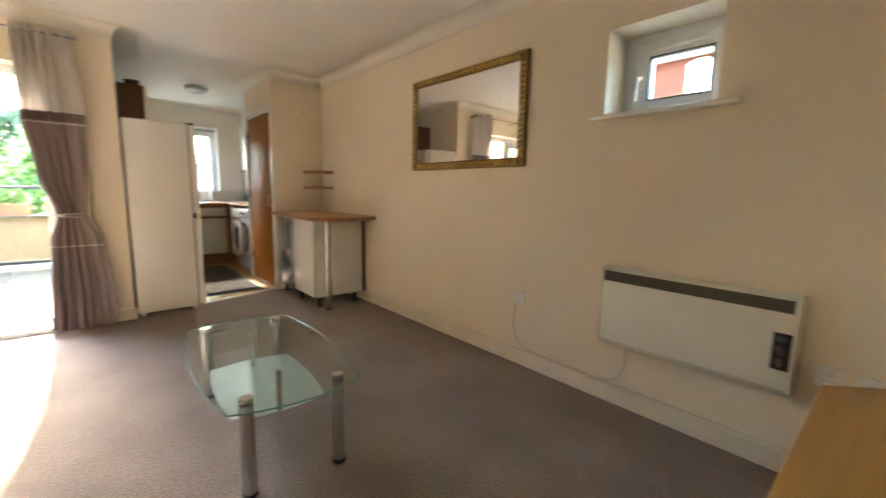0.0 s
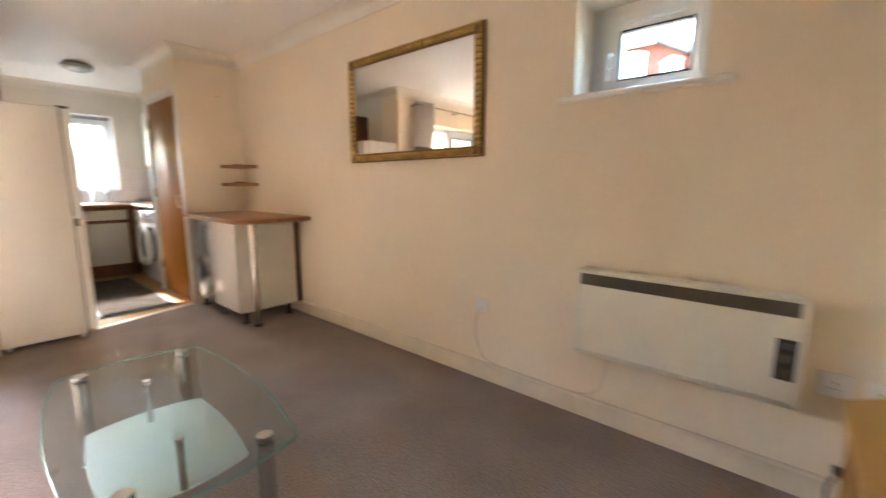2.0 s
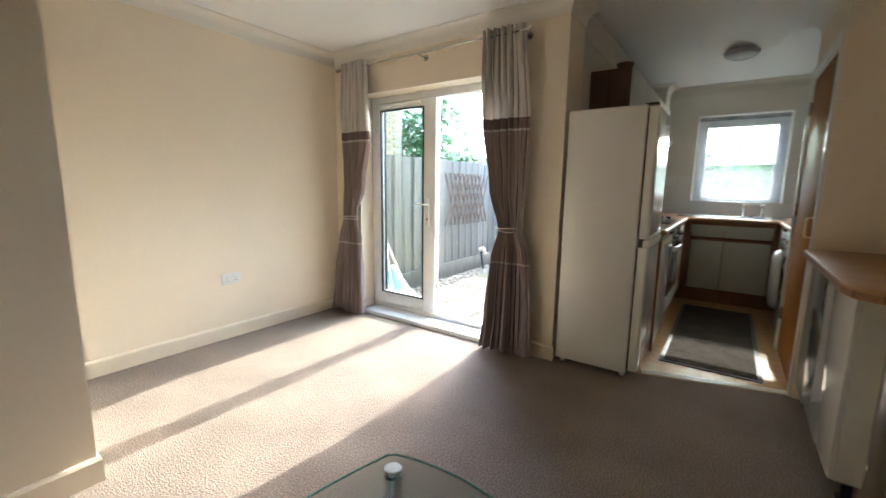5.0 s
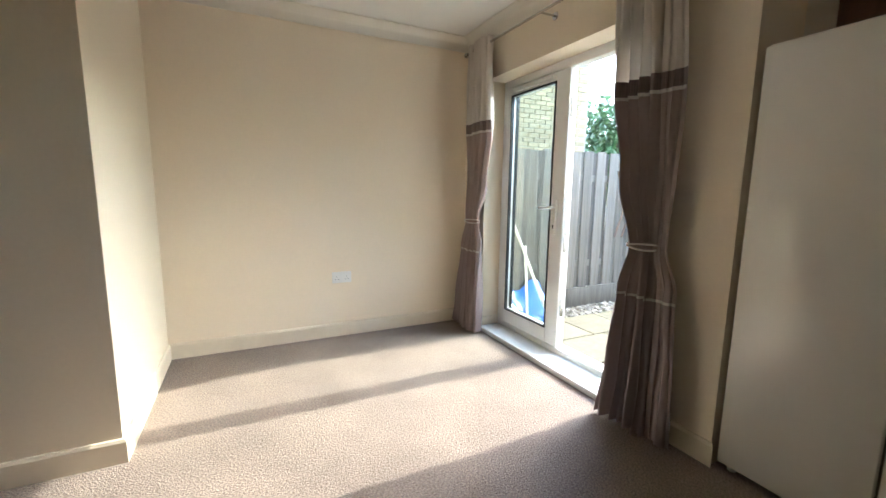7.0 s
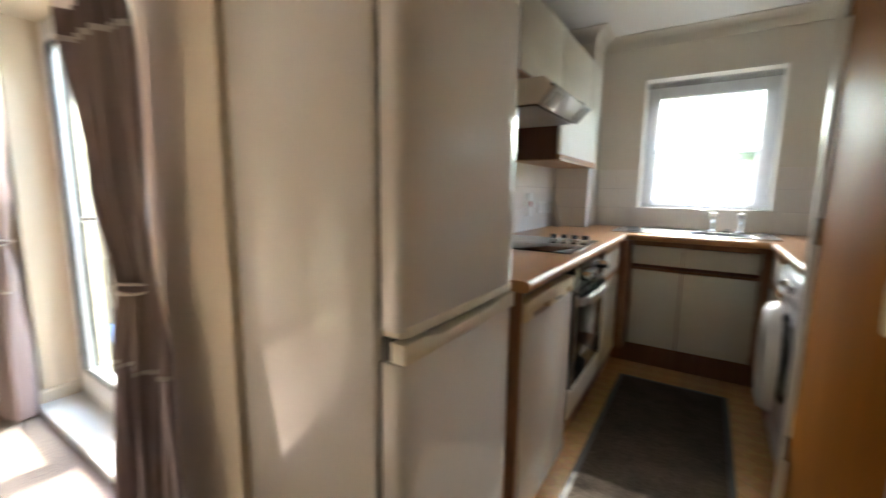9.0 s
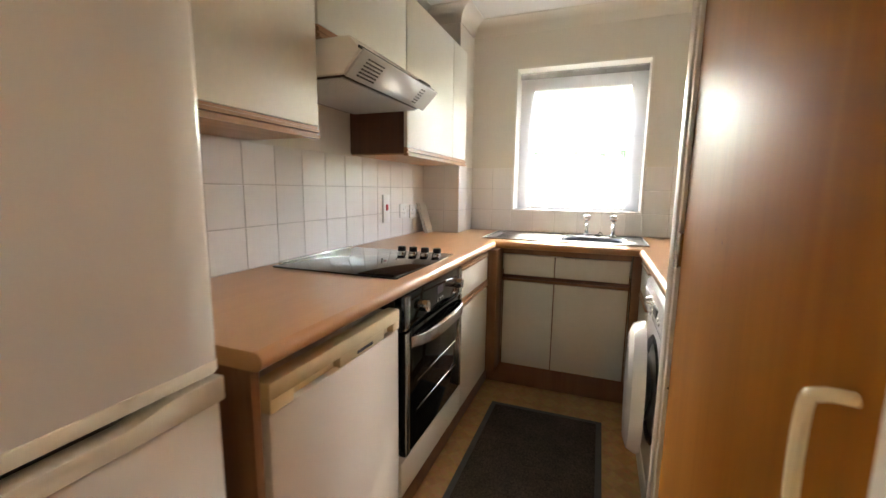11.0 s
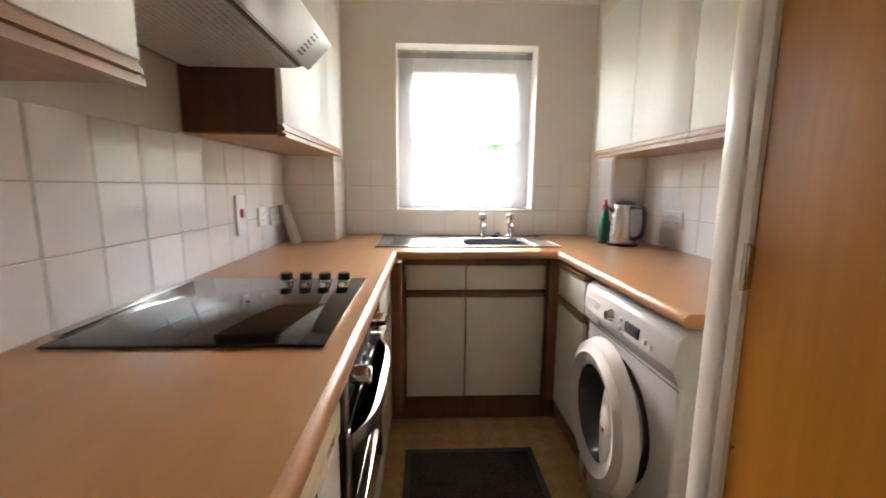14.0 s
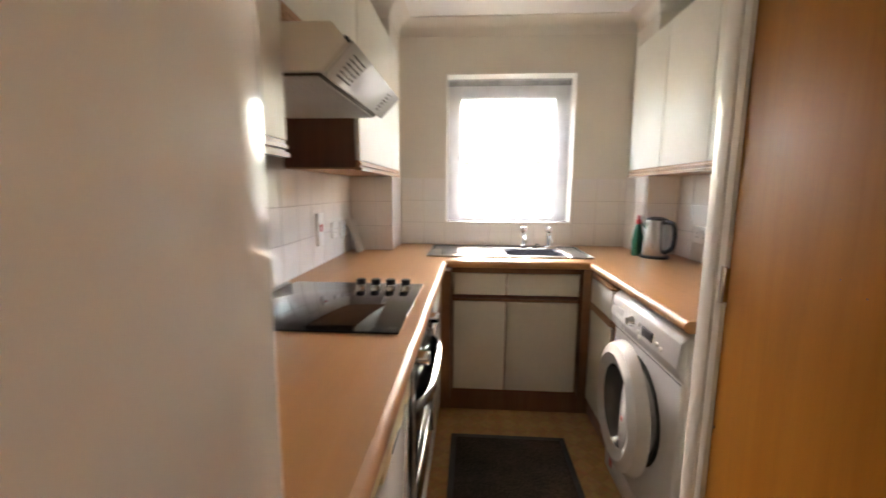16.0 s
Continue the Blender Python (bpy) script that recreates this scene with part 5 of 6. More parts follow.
part("door", box(1.766, 1.785, 4.370, 4.845, 0.108, TT0 - 0.012, r=0.002), GREYDOOR, sc, "shiny grey door")
part("grip_rail", boxes((1.762, 1.786, 3.88, 4.36, TT0 - 0.011, TT0 - 0.004), (1.762, 1.786, 4.372, 4.84, TT0 - 0.011, TT0 - 0.004)), STEEL, sc)
for x, y in ((1.84, 3.94), (2.22, 3.94), (1.83, 4.35), (1.83, 4.78), (2.22, 4.78)):
    part("leg", merge(rod((x, y, 0.012), (x, y, 0.105), 0.018, 14), rod((x, y, 0), (x, y, 0.014), 0.032, 16)), BLACKPL, sc)
part("back_edge", box(2.272, 2.306, 3.868, 3.8745, 0.106, TT0 - 0.002), BROWN, sc, "dark brown strip down the back of the side panel")
for x in (1.872,):
    s2 = empty("support_post", x, 3.80, 0, "chromed round worktop leg on a black foot", "table leg", "worktop posts")
    part("post", rod((x, 3.80, 0.02), (x, 3.80, TT0 - 0.001), 0.03, 28), STEEL, s2)
    part("foot", rod((x, 3.80, 0), (x, 3.80, 0.022), 0.036, 24), BLACKPL, s2)
for z in (1.312, 1.138):
    sh = empty("corner_shelf", 2.25, 4.79, z, "brown wooden corner shelf fixed in the alcove", "shelf", "corner shelves")
    part("board", prism([(2.085, YA - 0.001), (2.10, 4.825), (2.275, 4.585), (XM - 0.001, 4.575), (XM - 0.001, YA - 0.001)], "z", z - 0.006, z + 0.026, r=0.003), SHELFWOOD, sh)
    part("batten", box(2.20, XM - 0.003, YA - 0.022, YA - 0.002, z + 0.026, z + 0.038, r=0.002), SHELFWOOD, sh)
solo("wall_screw", rod((2.10, YA, 1.98), (2.10, YA - 0.006, 1.98), 0.005, 10), GRILLE, (2.10, YA, 1.975), "small dark screw in the alcove wall", "screw")

# ---- curtains ----
POLE_Y, POLE_Z = 4.415, 2.19
pole = empty("curtain_pole", -0.69, POLE_Y, POLE_Z - 0.02, "thin brushed steel curtain pole with end knobs", "curtain pole")
part("rod", rod((-1.56, POLE_Y, POLE_Z), (0.19, POLE_Y, POLE_Z), 0.008, 14), STEEL, pole)
for x, sg in ((-1.56, -1), (0.19, 1)):
    part("finial", lathe([(0.0, 0.0), (0.014, 0.0), (0.014, 0.006), (0.009, 0.012), (0.019, 0.028), (0.016, 0.044), (0.0, 0.05)] if sg > 0 else [(0.0, 0.0), (0.014, 0.0), (0.014, -0.006), (0.009, -0.012), (0.019, -0.028), (0.016, -0.044), (0.0, -0.05)], (x, POLE_Y, POLE_Z), "x", 20), STEEL, pole)
for x in (-1.545, -0.69, 0.175):
    part("bracket", merge(rod((x, POLE_Y, POLE_Z - 0.006), (x, YF - 0.002, POLE_Z - 0.006), 0.006, 10), lathe([(0.0, -0.006), (0.022, -0.005), (0.024, 0.0)], (x, YF, POLE_Z - 0.006), "y", 18)), STEEL, pole)


def curtain(label, keys, folds, lean, seed, flat=0.0):
    """keys: (z, left, right, depth of folds) from top to bottom. flat: the part of the width that hangs unpleated."""
    zs = [k[0] for k in keys]
    cx = (keys[0][1] + keys[0][2]) / 2
    cur = empty("curtain", cx, POLE_Y, 0.02, label, "curtain", "patio curtains")
    rng = random.Random(seed)
    ph = [rng.uniform(-0.5, 0.5) for _ in range(folds + 2)]
    flat0 = 1.0 - flat

    def at(u, z):
        for (za, la, ra, da), (zb, lb, rb, db) in zip(keys, keys[1:]):
            if zb <= z <= za:
                t = (za - z) / (za - zb)
                t = t * t * (3 - 2 * t)
                le, ri, de = la + (lb - la) * t, ra + (rb - ra) * t, da + (db - da) * t
        k = ph[min(int(u * folds), folds)]
        w = math.sin(2 * math.pi * folds * u + k + 0.5 * math.sin(2.3 * z + 3 * k))
        x = le + (ri - le) * (u + 0.018 * math.sin(2 * math.pi * folds * u * 2 + 1))
        if flat and u > flat0:
            w *= 0.22 * max(0.0, 1 - (u - flat0) / 0.12) - 0.15
        y = POLE_Y + lean * (1 - abs(z - 0.9) / 1.3) + de * w * (0.75 + 0.25 * math.sin(7 * u + seed)) + 0.006 * math.sin(9 * z + 20 * u)
        return (x, y, z)
    nu = folds * 12

    def strip(z0, z1, nz, out=0.0):
        bm = bmesh.new()
        g = []
        for j in range(nz + 1):
            z = z0 + (z1 - z0) * j / nz
            g.append([bm.verts.new(Vector(at(i / nu, z)) - Vector((0, out, 0))) for i in range(nu + 1)])
        for j in range(nz):
            for i in range(nu):
                bm.faces.new((g[j][i], g[j][i + 1], g[j + 1][i + 1], g[j + 1][i]))
        bm.normal_update()
        back = [[bm.verts.new(v.co + v.normal * 0.003) for v in row] for row in g]
        for j in range(nz):
            for i in range(nu):
                bm.faces.new((back[j][i], back[j + 1][i], back[j + 1][i + 1], back[j][i + 1]))
        return bm
    part("upper_panel", strip(2.235, 1.655, 18), CURT_TOP, cur, "pale satin upper panel", smooth=180)
    part("pleated_band", strip(1.655, 1.575, 4, 0.002), CURT_BAND, cur, "dark pleated band", smooth=180)
    part("ribbon", strip(1.585, 1.57, 1, 0.006), RIBBON, cur, smooth=180)
    part("main_panel", strip(1.575, 0.72, 34), CURT_BODY, cur, "taupe satin main panel", smooth=180)
    part("pleated_band", strip(0.72, 0.665, 3, 0.002), CURT_BODY, cur, smooth=180)
    part("ribbon", strip(0.672, 0.660, 1, 0.006), RIBBON, cur, smooth=180)
    part("hem_panel", strip(0.665, 0.015, 22), CURT_HEM, cur, smooth=180)
    zt = 0.905
    le, ri = at(0, zt)[0], at(flat0, zt)[0]
    ce, hw = (le + ri) / 2, (ri - le) / 2
    tie = [(ce + (hw + 0.012) * math.cos(a), POLE_Y + lean + 0.046 * math.sin(a), zt + 0.012 * math.cos(a + 0.8)) for a in [2 * math.pi * i / 28 for i in range(28)]]
    part("tieback", merge(tube(tie, 0.0045, 8, closed=True), tube([(x, y - 0.003, 2 * zt - z - 0.004) for x, y, z in tie], 0.0045, 8, closed=True)), CURT_TOP, cur, "pale cord tieback", smooth=180)
    for i in range(folds - 1):
        x = at((i + 0.75) / folds, 2.19)[0]
        ring = [(x, POLE_Y + 0.02 * math.cos(a), POLE_Z + 0.02 * math.sin(a)) for a in [2 * math.pi * j / 18 for j in range(18)]]
        part("eyelet", tube(ring, 0.005, 6, closed=True), CHROME, cur, smooth=180)
    return cur


curtain("taupe and cream satin eyelet curtain tied back", [(2.24, -1.53, -1.235, 0.045), (1.62, -1.575, -1.225, 0.055), (1.2, -1.58, -1.30, 0.045), (0.905, -1.60, -1.43, 0.028), (0.70, -1.67, -1.355, 0.05), (0.30, -1.71, -1.335, 0.065), (0.0, -1.735, -1.33, 0.07)], 6, 0.04, 3)
curtain("taupe and cream satin eyelet curtain tied back loosely", [(2.24, -0.11, 0.19, 0.055), (1.62, -0.115, 0.235, 0.055), (1.2, -0.06, 0.225, 0.05), (0.905, 0.02, 0.205, 0.03), (0.70, -0.03, 0.27, 0.05), (0.30, -0.055, 0.30, 0.062), (0.0, -0.08, 0.31, 0.068)], 6, 0.03, 8, 0.32)

# ---- lamps, unlit ----
for x, y, lab in ((1.315, 6.21, "round flush ceiling lamp with grey opal glass, unlit"), (-0.86, 3.40, "round flush ceiling lamp, unlit")):
    la = empty("ceiling_lamp", x, y, H - 0.09, lab, "ceiling lamp", "flush lamps")
    part("base_ring", lathe([(0.0, 0.0), (0.10, 0.0), (0.105, -0.012), (0.10, -0.03), (0.0, -0.03)], (x, y, H), "z", 36), STEEL, la)
    part("shade", lathe([(0.122, -0.022), (0.128, -0.030), (0.115, -0.055), (0.07, -0.078), (0.0, -0.085)], (x, y, H), "z", 36), LAMPGLASS, la)

# ---- kitchen small things ----
mat_ob = empty("runner_mat", 1.345, 5.85, 0, "dark worn kitchen runner with rubber border", "mat")
part("mat_surface", box(1.082, 1.613, 5.01, 6.70, 0.004, 0.011, r=0.002), MAT, mat_ob)
part("border", boxes((1.055, 1.082, 4.98, 6.733, 0, 0.006), (1.613, 1.64, 4.98, 6.733, 0, 0.006), (1.082, 1.613, 4.98, 5.01, 0, 0.006), (1.082, 1.613, 6.70, 6.733, 0, 0.006)), MATEDGE, mat_ob)

ket = empty("kettle", 2.185, 7.10, WT1, "brushed steel electric kettle with black handle", "kettle")
part("base", lathe([(0.0, 0.0), (0.076, 0.0), (0.078, 0.012), (0.064, 0.018), (0.0, 0.018)], (2.185, 7.10, WT1), "z", 32), BLACKPL, ket)
part("body", lathe([(0.0, 0.018), (0.068, 0.018), (0.069, 0.05), (0.064, 0.13), (0.058, 0.205), (0.056, 0.215)], (2.185, 7.10, WT1), "z", 36), STEEL, ket)
part("lid", lathe([(0.057, 0.214), (0.054, 0.222), (0.03, 0.230), (0.0, 0.232)], (2.185, 7.10, WT1), "z", 32), BLACKPL, ket)
part("handle", tube(bend([(2.205, 7.04, WT1 + 0.205), (2.22, 6.985, WT1 + 0.20), (2.225, 6.97, WT1 + 0.14), (2.22, 6.98, WT1 + 0.07), (2.205, 7.025, WT1 + 0.04)]), 0.012, 10), BLACKPL, ket)
part("spout", prism([(2.125, WT1 + 0.205), (2.108, WT1 + 0.2), (2.125, WT1 + 0.17)], "y", 7.09, 7.13), STEEL, ket)
bot = empty("washing_up_bottle", 2.115, 7.17, WT1, "green washing-up liquid bottle with red cap", "bottle")
part("bottle", lathe([(0.0, 0.0), (0.03, 0.0), (0.033, 0.02), (0.033, 0.09), (0.022, 0.15), (0.014, 0.185), (0.0, 0.19)], (2.115, 7.17, WT1), "z", 24), GREENLIQ, bot)
part("cap", lathe([(0.0, 0.186), (0.015, 0.186), (0.015, 0.205), (0.008, 0.215), (0.008, 0.235), (0.0, 0.236)], (2.115, 7.17, WT1), "z", 16), RED, bot)
bk = empty("leaflet_stack", 0.44, 7.17, WT1, "white printed booklet leaning against tiles", "booklet")
for i, m in enumerate((PAPER, PAPER)):
    o = 0.012 * i
    part("booklet", prism([(0.402 + o, WT1 + 0.20), (0.408 + o, WT1 + 0.20), (0.468 + o, WT1), (0.462 + o, WT1)], "y", 7.10 + o, 7.20 + o), m, bk, smooth=0)
part("print", prism([(0.4335, WT1 + 0.137), (0.4345, WT1 + 0.137), (0.4485, WT1 + 0.09), (0.4475, WT1 + 0.09)], "y", 7.13, 7.19), INK, bk, smooth=0)

# ---- outside ----
GZ = -0.07
ground = part("ground", box(-300, 300, YF + OUT, 600, GZ - 0.5, GZ - 0.03), SOIL, None, "bare garden ground", smooth=0, kind="structure")
part("ground_side", box(XM + OUT, 300, -300, YF + OUT, GZ - 0.5, GZ - 0.03), SOIL, None, smooth=0, kind="structure")
patio_slab = part("pavement", box(-1.55, 3.0, YF + OUT, 8.6, GZ - 0.03, GZ - 0.012), CONCRETE, None, "buff stone paved patio", smooth=0, kind="structure")

fence = empty("fence", -1.85, 6.5, GZ, "weathered grey close-board garden fence with a concrete base", "fence")
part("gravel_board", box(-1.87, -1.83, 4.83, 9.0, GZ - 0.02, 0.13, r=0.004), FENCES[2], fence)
for y in (4.9, 7.55, 9.0):
    part("post", box(-1.94, -1.86, y - 0.05, y + 0.05, GZ - 0.02, 1.60 if y < 9 else 1.05, r=0.006), CONCRETE, fence)
for z in (0.35, 1.25):
    part("rail", box(-1.90, -1.862, 4.83, 8.2, z, z + 0.07, r=0.004), FENCE, fence)
plank = prism([(0.0, -0.048), (0.010, -0.048), (0.034, 0.036), (0.034, 0.046), (0.0, 0.046)], "z", 0, 1)
plank_mes = []
for tone in FENCES:
    plank_me = bpy.data.meshes.new("plank")
    plank.to_mesh(plank_me)
    plank_me.materials.append(tone)
    plank_mes.append(plank_me)
plank.free()
prng = random.Random(5)
y, odd = 4.88, False
while y < 9.0:
    top_z = 1.55 if y < 7.6 else 1.55 - 0.14 * (y - 7.6) if y < 8.2 else 1.466 - 0.6 * (y - 8.2)
    odd = not odd
    # planks set back draw from the darker tones: shade put into their colour
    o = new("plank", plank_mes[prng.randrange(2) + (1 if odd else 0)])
    o.parent = fence
    o.location = (-1.86 + 1.85 - (0.032 if odd else 0.0), y - 6.5, 0.13 - GZ)
    o.scale = (1, 1, top_z + prng.uniform(-0.012, 0.012) - 0.13)
    o.rotation_euler = (prng.uniform(-0.006, 0.006), prng.uniform(-0.008, 0.008), 0)
    y += 0.088
trel = empty("trellis", -1.80, 6.95, 0.66, "folding brown wooden trellis hung on the fence", "trellis")
for i in range(9):
    for sg in (-1, 1):
        y0 = 6.42 + 0.11 * i
        a, b = ((-1.805 + 0.008 * sg, y0, 0.66), (-1.805 + 0.008 * sg, y0 + 0.28, 1.38)) if sg > 0 else ((-1.805 + 0.008 * sg, y0 + 0.28, 0.66), (-1.805 + 0.008 * sg, y0, 1.38))
        d = Vector(b) - Vector(a)
        m = Matrix.Translation((Vector(a) + Vector(b)) / 2) @ d.to_track_quat("Z", "X").to_matrix().to_4x4()
        bm = bmesh.new()
        bmesh.ops.create_cube(bm, size=1.0, matrix=m @ Matrix.Diagonal((0.008, 0.02, d.length, 1)))
        part("lath", bm, TRELLIS, trel, smooth=0)

# gravel strip along the fence
rngs = np.random.default_rng(4)
stones = bmesh.new()
for i in range(900):
    c = (rngs.uniform(-1.81, -1.54), rngs.uniform(4.85, 8.5), GZ - 0.012 + rngs.uniform(0, 0.015))
    s = rngs.uniform(0.010, 0.026)
    bmesh.ops.create_icosphere(stones, subdivisions=1, radius=s, matrix=Matrix.Translation(c) @ Matrix.Rotation(rngs.uniform(0, 6), 4, "Z") @ Matrix.Diagonal((1, rngs.uniform(0.6, 1), 0.6, 1)))
solo("gravel", stones, GRAVEL, (-1.68, 6.6, GZ), "loose grey gravel strip along the fence", "gravel", kind="stuff", smooth=0)

gtap = empty("garden_tap", -1.70, 7.34, GZ, "small garden tap on a short dark stake", "tap")
part("stake", rod((-1.70, 7.34, GZ - 0.02), (-1.72, 7.28, 0.22), 0.015, 10), BLACKMETAL, gtap)
part("tap_head", merge(rod((-1.74, 7.28, 0.24), (-1.66, 7.28, 0.26), 0.03, 12), rod((-1.68, 7.28, 0.25), (-1.63, 7.28, 0.18), 0.02, 10)), STICK, gtap)

rl = empty("railing", -0.5, 8.25, GZ, "black metal railing with reed screening", "railing")
for x in (-1.46, -1.36, 0.3, 1.9):
    part("post", box(x - 0.025, x + 0.025, 8.22, 8.27, GZ - 0.02, 1.10, r=0.004), BLACKMETAL, rl)
for z in (1.06, 0.02):
    part("rail", box(-1.36, 1.9, 8.23, 8.26, z, z + 0.04, r=0.004), BLACKMETAL, rl)
reeds = bmesh.new()
for i in range(220):
    x = -1.33 + 3.2 * i / 220
    bmesh.ops.create_cone(reeds, cap_ends=False, segments=5, radius1=0.008, radius2=0.008, depth=0.62 + 0.03 * math.sin(i * 1.7), matrix=Matrix.Translation((x, 8.285, 0.37)))
part("reed_screen", reeds, REED, rl, "buff reed screen panel", smooth=60)
part("shelf_plank", box(-1.34, 1.88, 8.20, 8.42, 0.675, 0.695, r=0.004), FENCE, rl)
for k, x in enumerate((-1.17, -0.62, -0.05)):
    tr = empty("planter", x, 8.31, 0.695, "terracotta trough planter with green plants", "planter", "railing planters")
    part("trough", prism([(x - 0.19, 0.695), (x + 0.19, 0.695), (x + 0.225, 0.84), (x + 0.23, 0.85), (x - 0.23, 0.85), (x - 0.225, 0.84)], "y", 8.23, 8.39, r=0.006), TERRA, tr)
    leaves("foliage", [(x - 0.12, 8.31, 0.92), (x, 8.31, 0.96), (x + 0.12, 8.31, 0.92)], 0.03, LEAF, tr, 20 + k, (0.07, 0.05, 0.06), 500)

hg = empty("hedge", 0.5, 10.2, GZ, "bright green leafy hedge behind the railing", "hedge")
part("stems", merge(*[rod((x, 10.2, GZ - 0.04), (x + 0.1, 10.2, 1.3), 0.03, 8, 0.012) for x in [-2.2 + 0.5 * i for i in range(12)]]), BARK, hg)
hr = random.Random(2)
cl = [(hr.uniform(-2.6, 3.6), 10.2 + hr.uniform(-0.35, 0.35), hr.uniform(0.1, 1.75) + 0.16 * math.sin(x0)) for x0 in range(160)]
leaves("leaves", cl, 0.05, LEAF, hg, 31, (0.16, 0.14, 0.14), 26000)


def tree(x, y, h, spread, seed, mat, label, count=9000, leaf=0.085):
    t = empty("tree", x, y, GZ - 0.03, label, "tree")
    rr = random.Random(seed)
    parts_ = [rod((x, y, GZ - 0.05), (x + 0.1, y, h * 0.55), 0.13, 12, 0.07)]
    cl2 = []
    for i in range(9):
        a = i * 2.4 + rr.uniform(-0.4, 0.4)
        e = (x + math.cos(a) * spread * rr.uniform(0.5, 1), y + math.sin(a) * spread * rr.uniform(0.5, 1), h * rr.uniform(0.55, 1.0))
        parts_.append(rod((x + 0.05, y, h * rr.uniform(0.3, 0.5)), e, 0.05, 8, 0.012))
        for q in range(5):
            cl2.append((e[0] + rr.uniform(-0.5, 0.5), e[1] + rr.uniform(-0.5, 0.5), e[2] + rr.uniform(-0.6, 0.4)))
    part("trunk", merge(*parts_), BARK, t)
    leaves("crown", cl2, leaf, mat, t, seed, (0.28, 0.28, 0.25), count)
    return t


tree(-5.3, 9.8, 2.9, 0.7, 11, LEAFD, "leafy garden tree behind the fence", 5000, 0.07)
tree(-6.4, 13.5, 2.2, 0.7, 12, LEAFD, "leafy tree beyond the fence", 5000)
tree(-2.3, 20.0, 3.2, 1.8, 13, LEAFD, "distant leafy tree beyond the hedge")
far = empty("far_hedge", 0, 45, GZ, "distant row of dark trees", "tree row", kind="stuff")
fr_ = random.Random(9)
leaves("crowns", [(fr_.uniform(-45, 45), 45 + fr_.uniform(-2, 2), fr_.uniform(0.2, 3.4)) for _ in range(240)], 0.5, FARGREEN, far, 41, (1.0, 0.6, 0.6), 9000)

# blue sheet and pole by the fence
bl = empty("blue_dustpan", -1.62, 5.15, GZ, "blue plastic sheet slumped at the fence foot", "plastic sheet")
bb = bmesh.new()
bg = [[bb.verts.new((-1.80 + 0.36 * i / 8 + 0.01 * math.sin(j * 2), 4.92 + 0.5 * j / 8, GZ + 0.012 + (0.34 * (1 - i / 8) ** 1.3 + 0.02 * math.sin(i * 1.9 + j)) * (0.85 + 0.15 * math.cos(j)))) for j in range(9)] for i in range(9)]
for i in range(8):
    for j in range(8):
        bb.faces.new((bg[i][j], bg[i + 1][j], bg[i + 1][j + 1], bg[i][j + 1]))
bmesh.ops.recalc_face_normals(bb, faces=bb.faces)
bmesh.ops.solidify(bb, geom=bb.faces[:], thickness=0.006)
part("sheet", bb, BLUE, bl, smooth=40)
solo("broom_pole", rod((-1.50, 5.32, GZ), (-1.80, 5.02, 0.95), 0.013, 12), STICK, (-1.50, 5.32, GZ), "pale pole leaning on the fence", "pole")
solo("broom_pole", rod((-1.56, 5.1, GZ), (-1.80, 5.22, 0.62), 0.013, 12), STICK, (-1.56, 5.1, GZ), "shorter pale pole leaning on the fence", "pole")

# buff brick neighbour
nb = empty("neighbour_house", -4.6, 6.5, GZ, "buff brick neighbouring house behind the fence", "house")
part("wall", box(-9.0, -4.215, -2.0, 8.3, GZ - 0.03, 6.5), MORTAR, nb, smooth=0)
part("roof", prism([(-9.4, 6.5), (-3.8, 6.5), (-6.6, 8.6)], "y", -2.3, 8.6), ROOF, nb, smooth=0)

# orange brick house beyond the small window
ob_ = empty("brick_house", 9.5, 4.0, GZ, "orange brick house with white window and white eaves", "house")
part("wall", prism([(2.0, GZ - 0.03), (12.0, GZ - 0.03), (12.0, 3.72), (2.75, 3.72), (2.0, 3.30)], "x", 9.0, 16.0), OBRICK, ob_, smooth=0)
part("roof", prism([(2.74, 3.98), (12.3, 3.86), (12.3, 5.4), (4.4, 5.4)], "x", 9.15, 16.4), ROOF, ob_, smooth=0)
part("fascia", prism([(2.76, 3.72), (12.2, 3.70), (12.2, 3.86), (2.76, 3.88)], "x", 8.78, 9.05, r=0.01), UPVC, ob_, "white eaves board")
part("verge", prism([(1.75, 3.20), (2.74, 3.74), (2.74, 3.90), (1.75, 3.34)], "x", 8.85, 16.2, r=0.01), ROOF, ob_)


def house_window(y0, y1, z0, z1):
    w = part("window", boxes((8.95, 9.02, y0, y0 + 0.07, z0, z1), (8.95, 9.02, y1 - 0.07, y1, z0, z1), (8.95, 9.02, y0 + 0.07, y1 - 0.07, z1 - 0.07, z1), (8.95, 9.02, y0 + 0.07, y1 - 0.07, z0, z0 + 0.07), (8.95, 9.02, y0 + 0.07, y1 - 0.07, (z0 + z1) / 2 - 0.025, (z0 + z1) / 2 + 0.025), r=0.004), UPVC, ob_)
    part("pane", box(8.985, 8.995, y0 + 0.07, y1 - 0.07, z0 + 0.07, z1 - 0.07), LAMPGLASS, w, smooth=0)
    part("arch", prism([(y0 - 0.04, z1), (y1 + 0.04, z1), (y1 - 0.04, z1 + 0.06), (y1 - 0.18, z1 + 0.10), (y0 + 0.18, z1 + 0.10), (y0 + 0.04, z1 + 0.06)], "x", 8.96, 8.999), GLOSSWHITE, w, smooth=0)


house_window(2.90, 3.38, 2.75, 3.56)
house_window(2.30, 2.62, 2.75, 3.36)


# ---- pieces last ----
def shared(name, bm, mat):
    me = bpy.data.meshes.new(name)
    bm.to_mesh(me)
    bm.free()
    return finish(me, mat, 35)


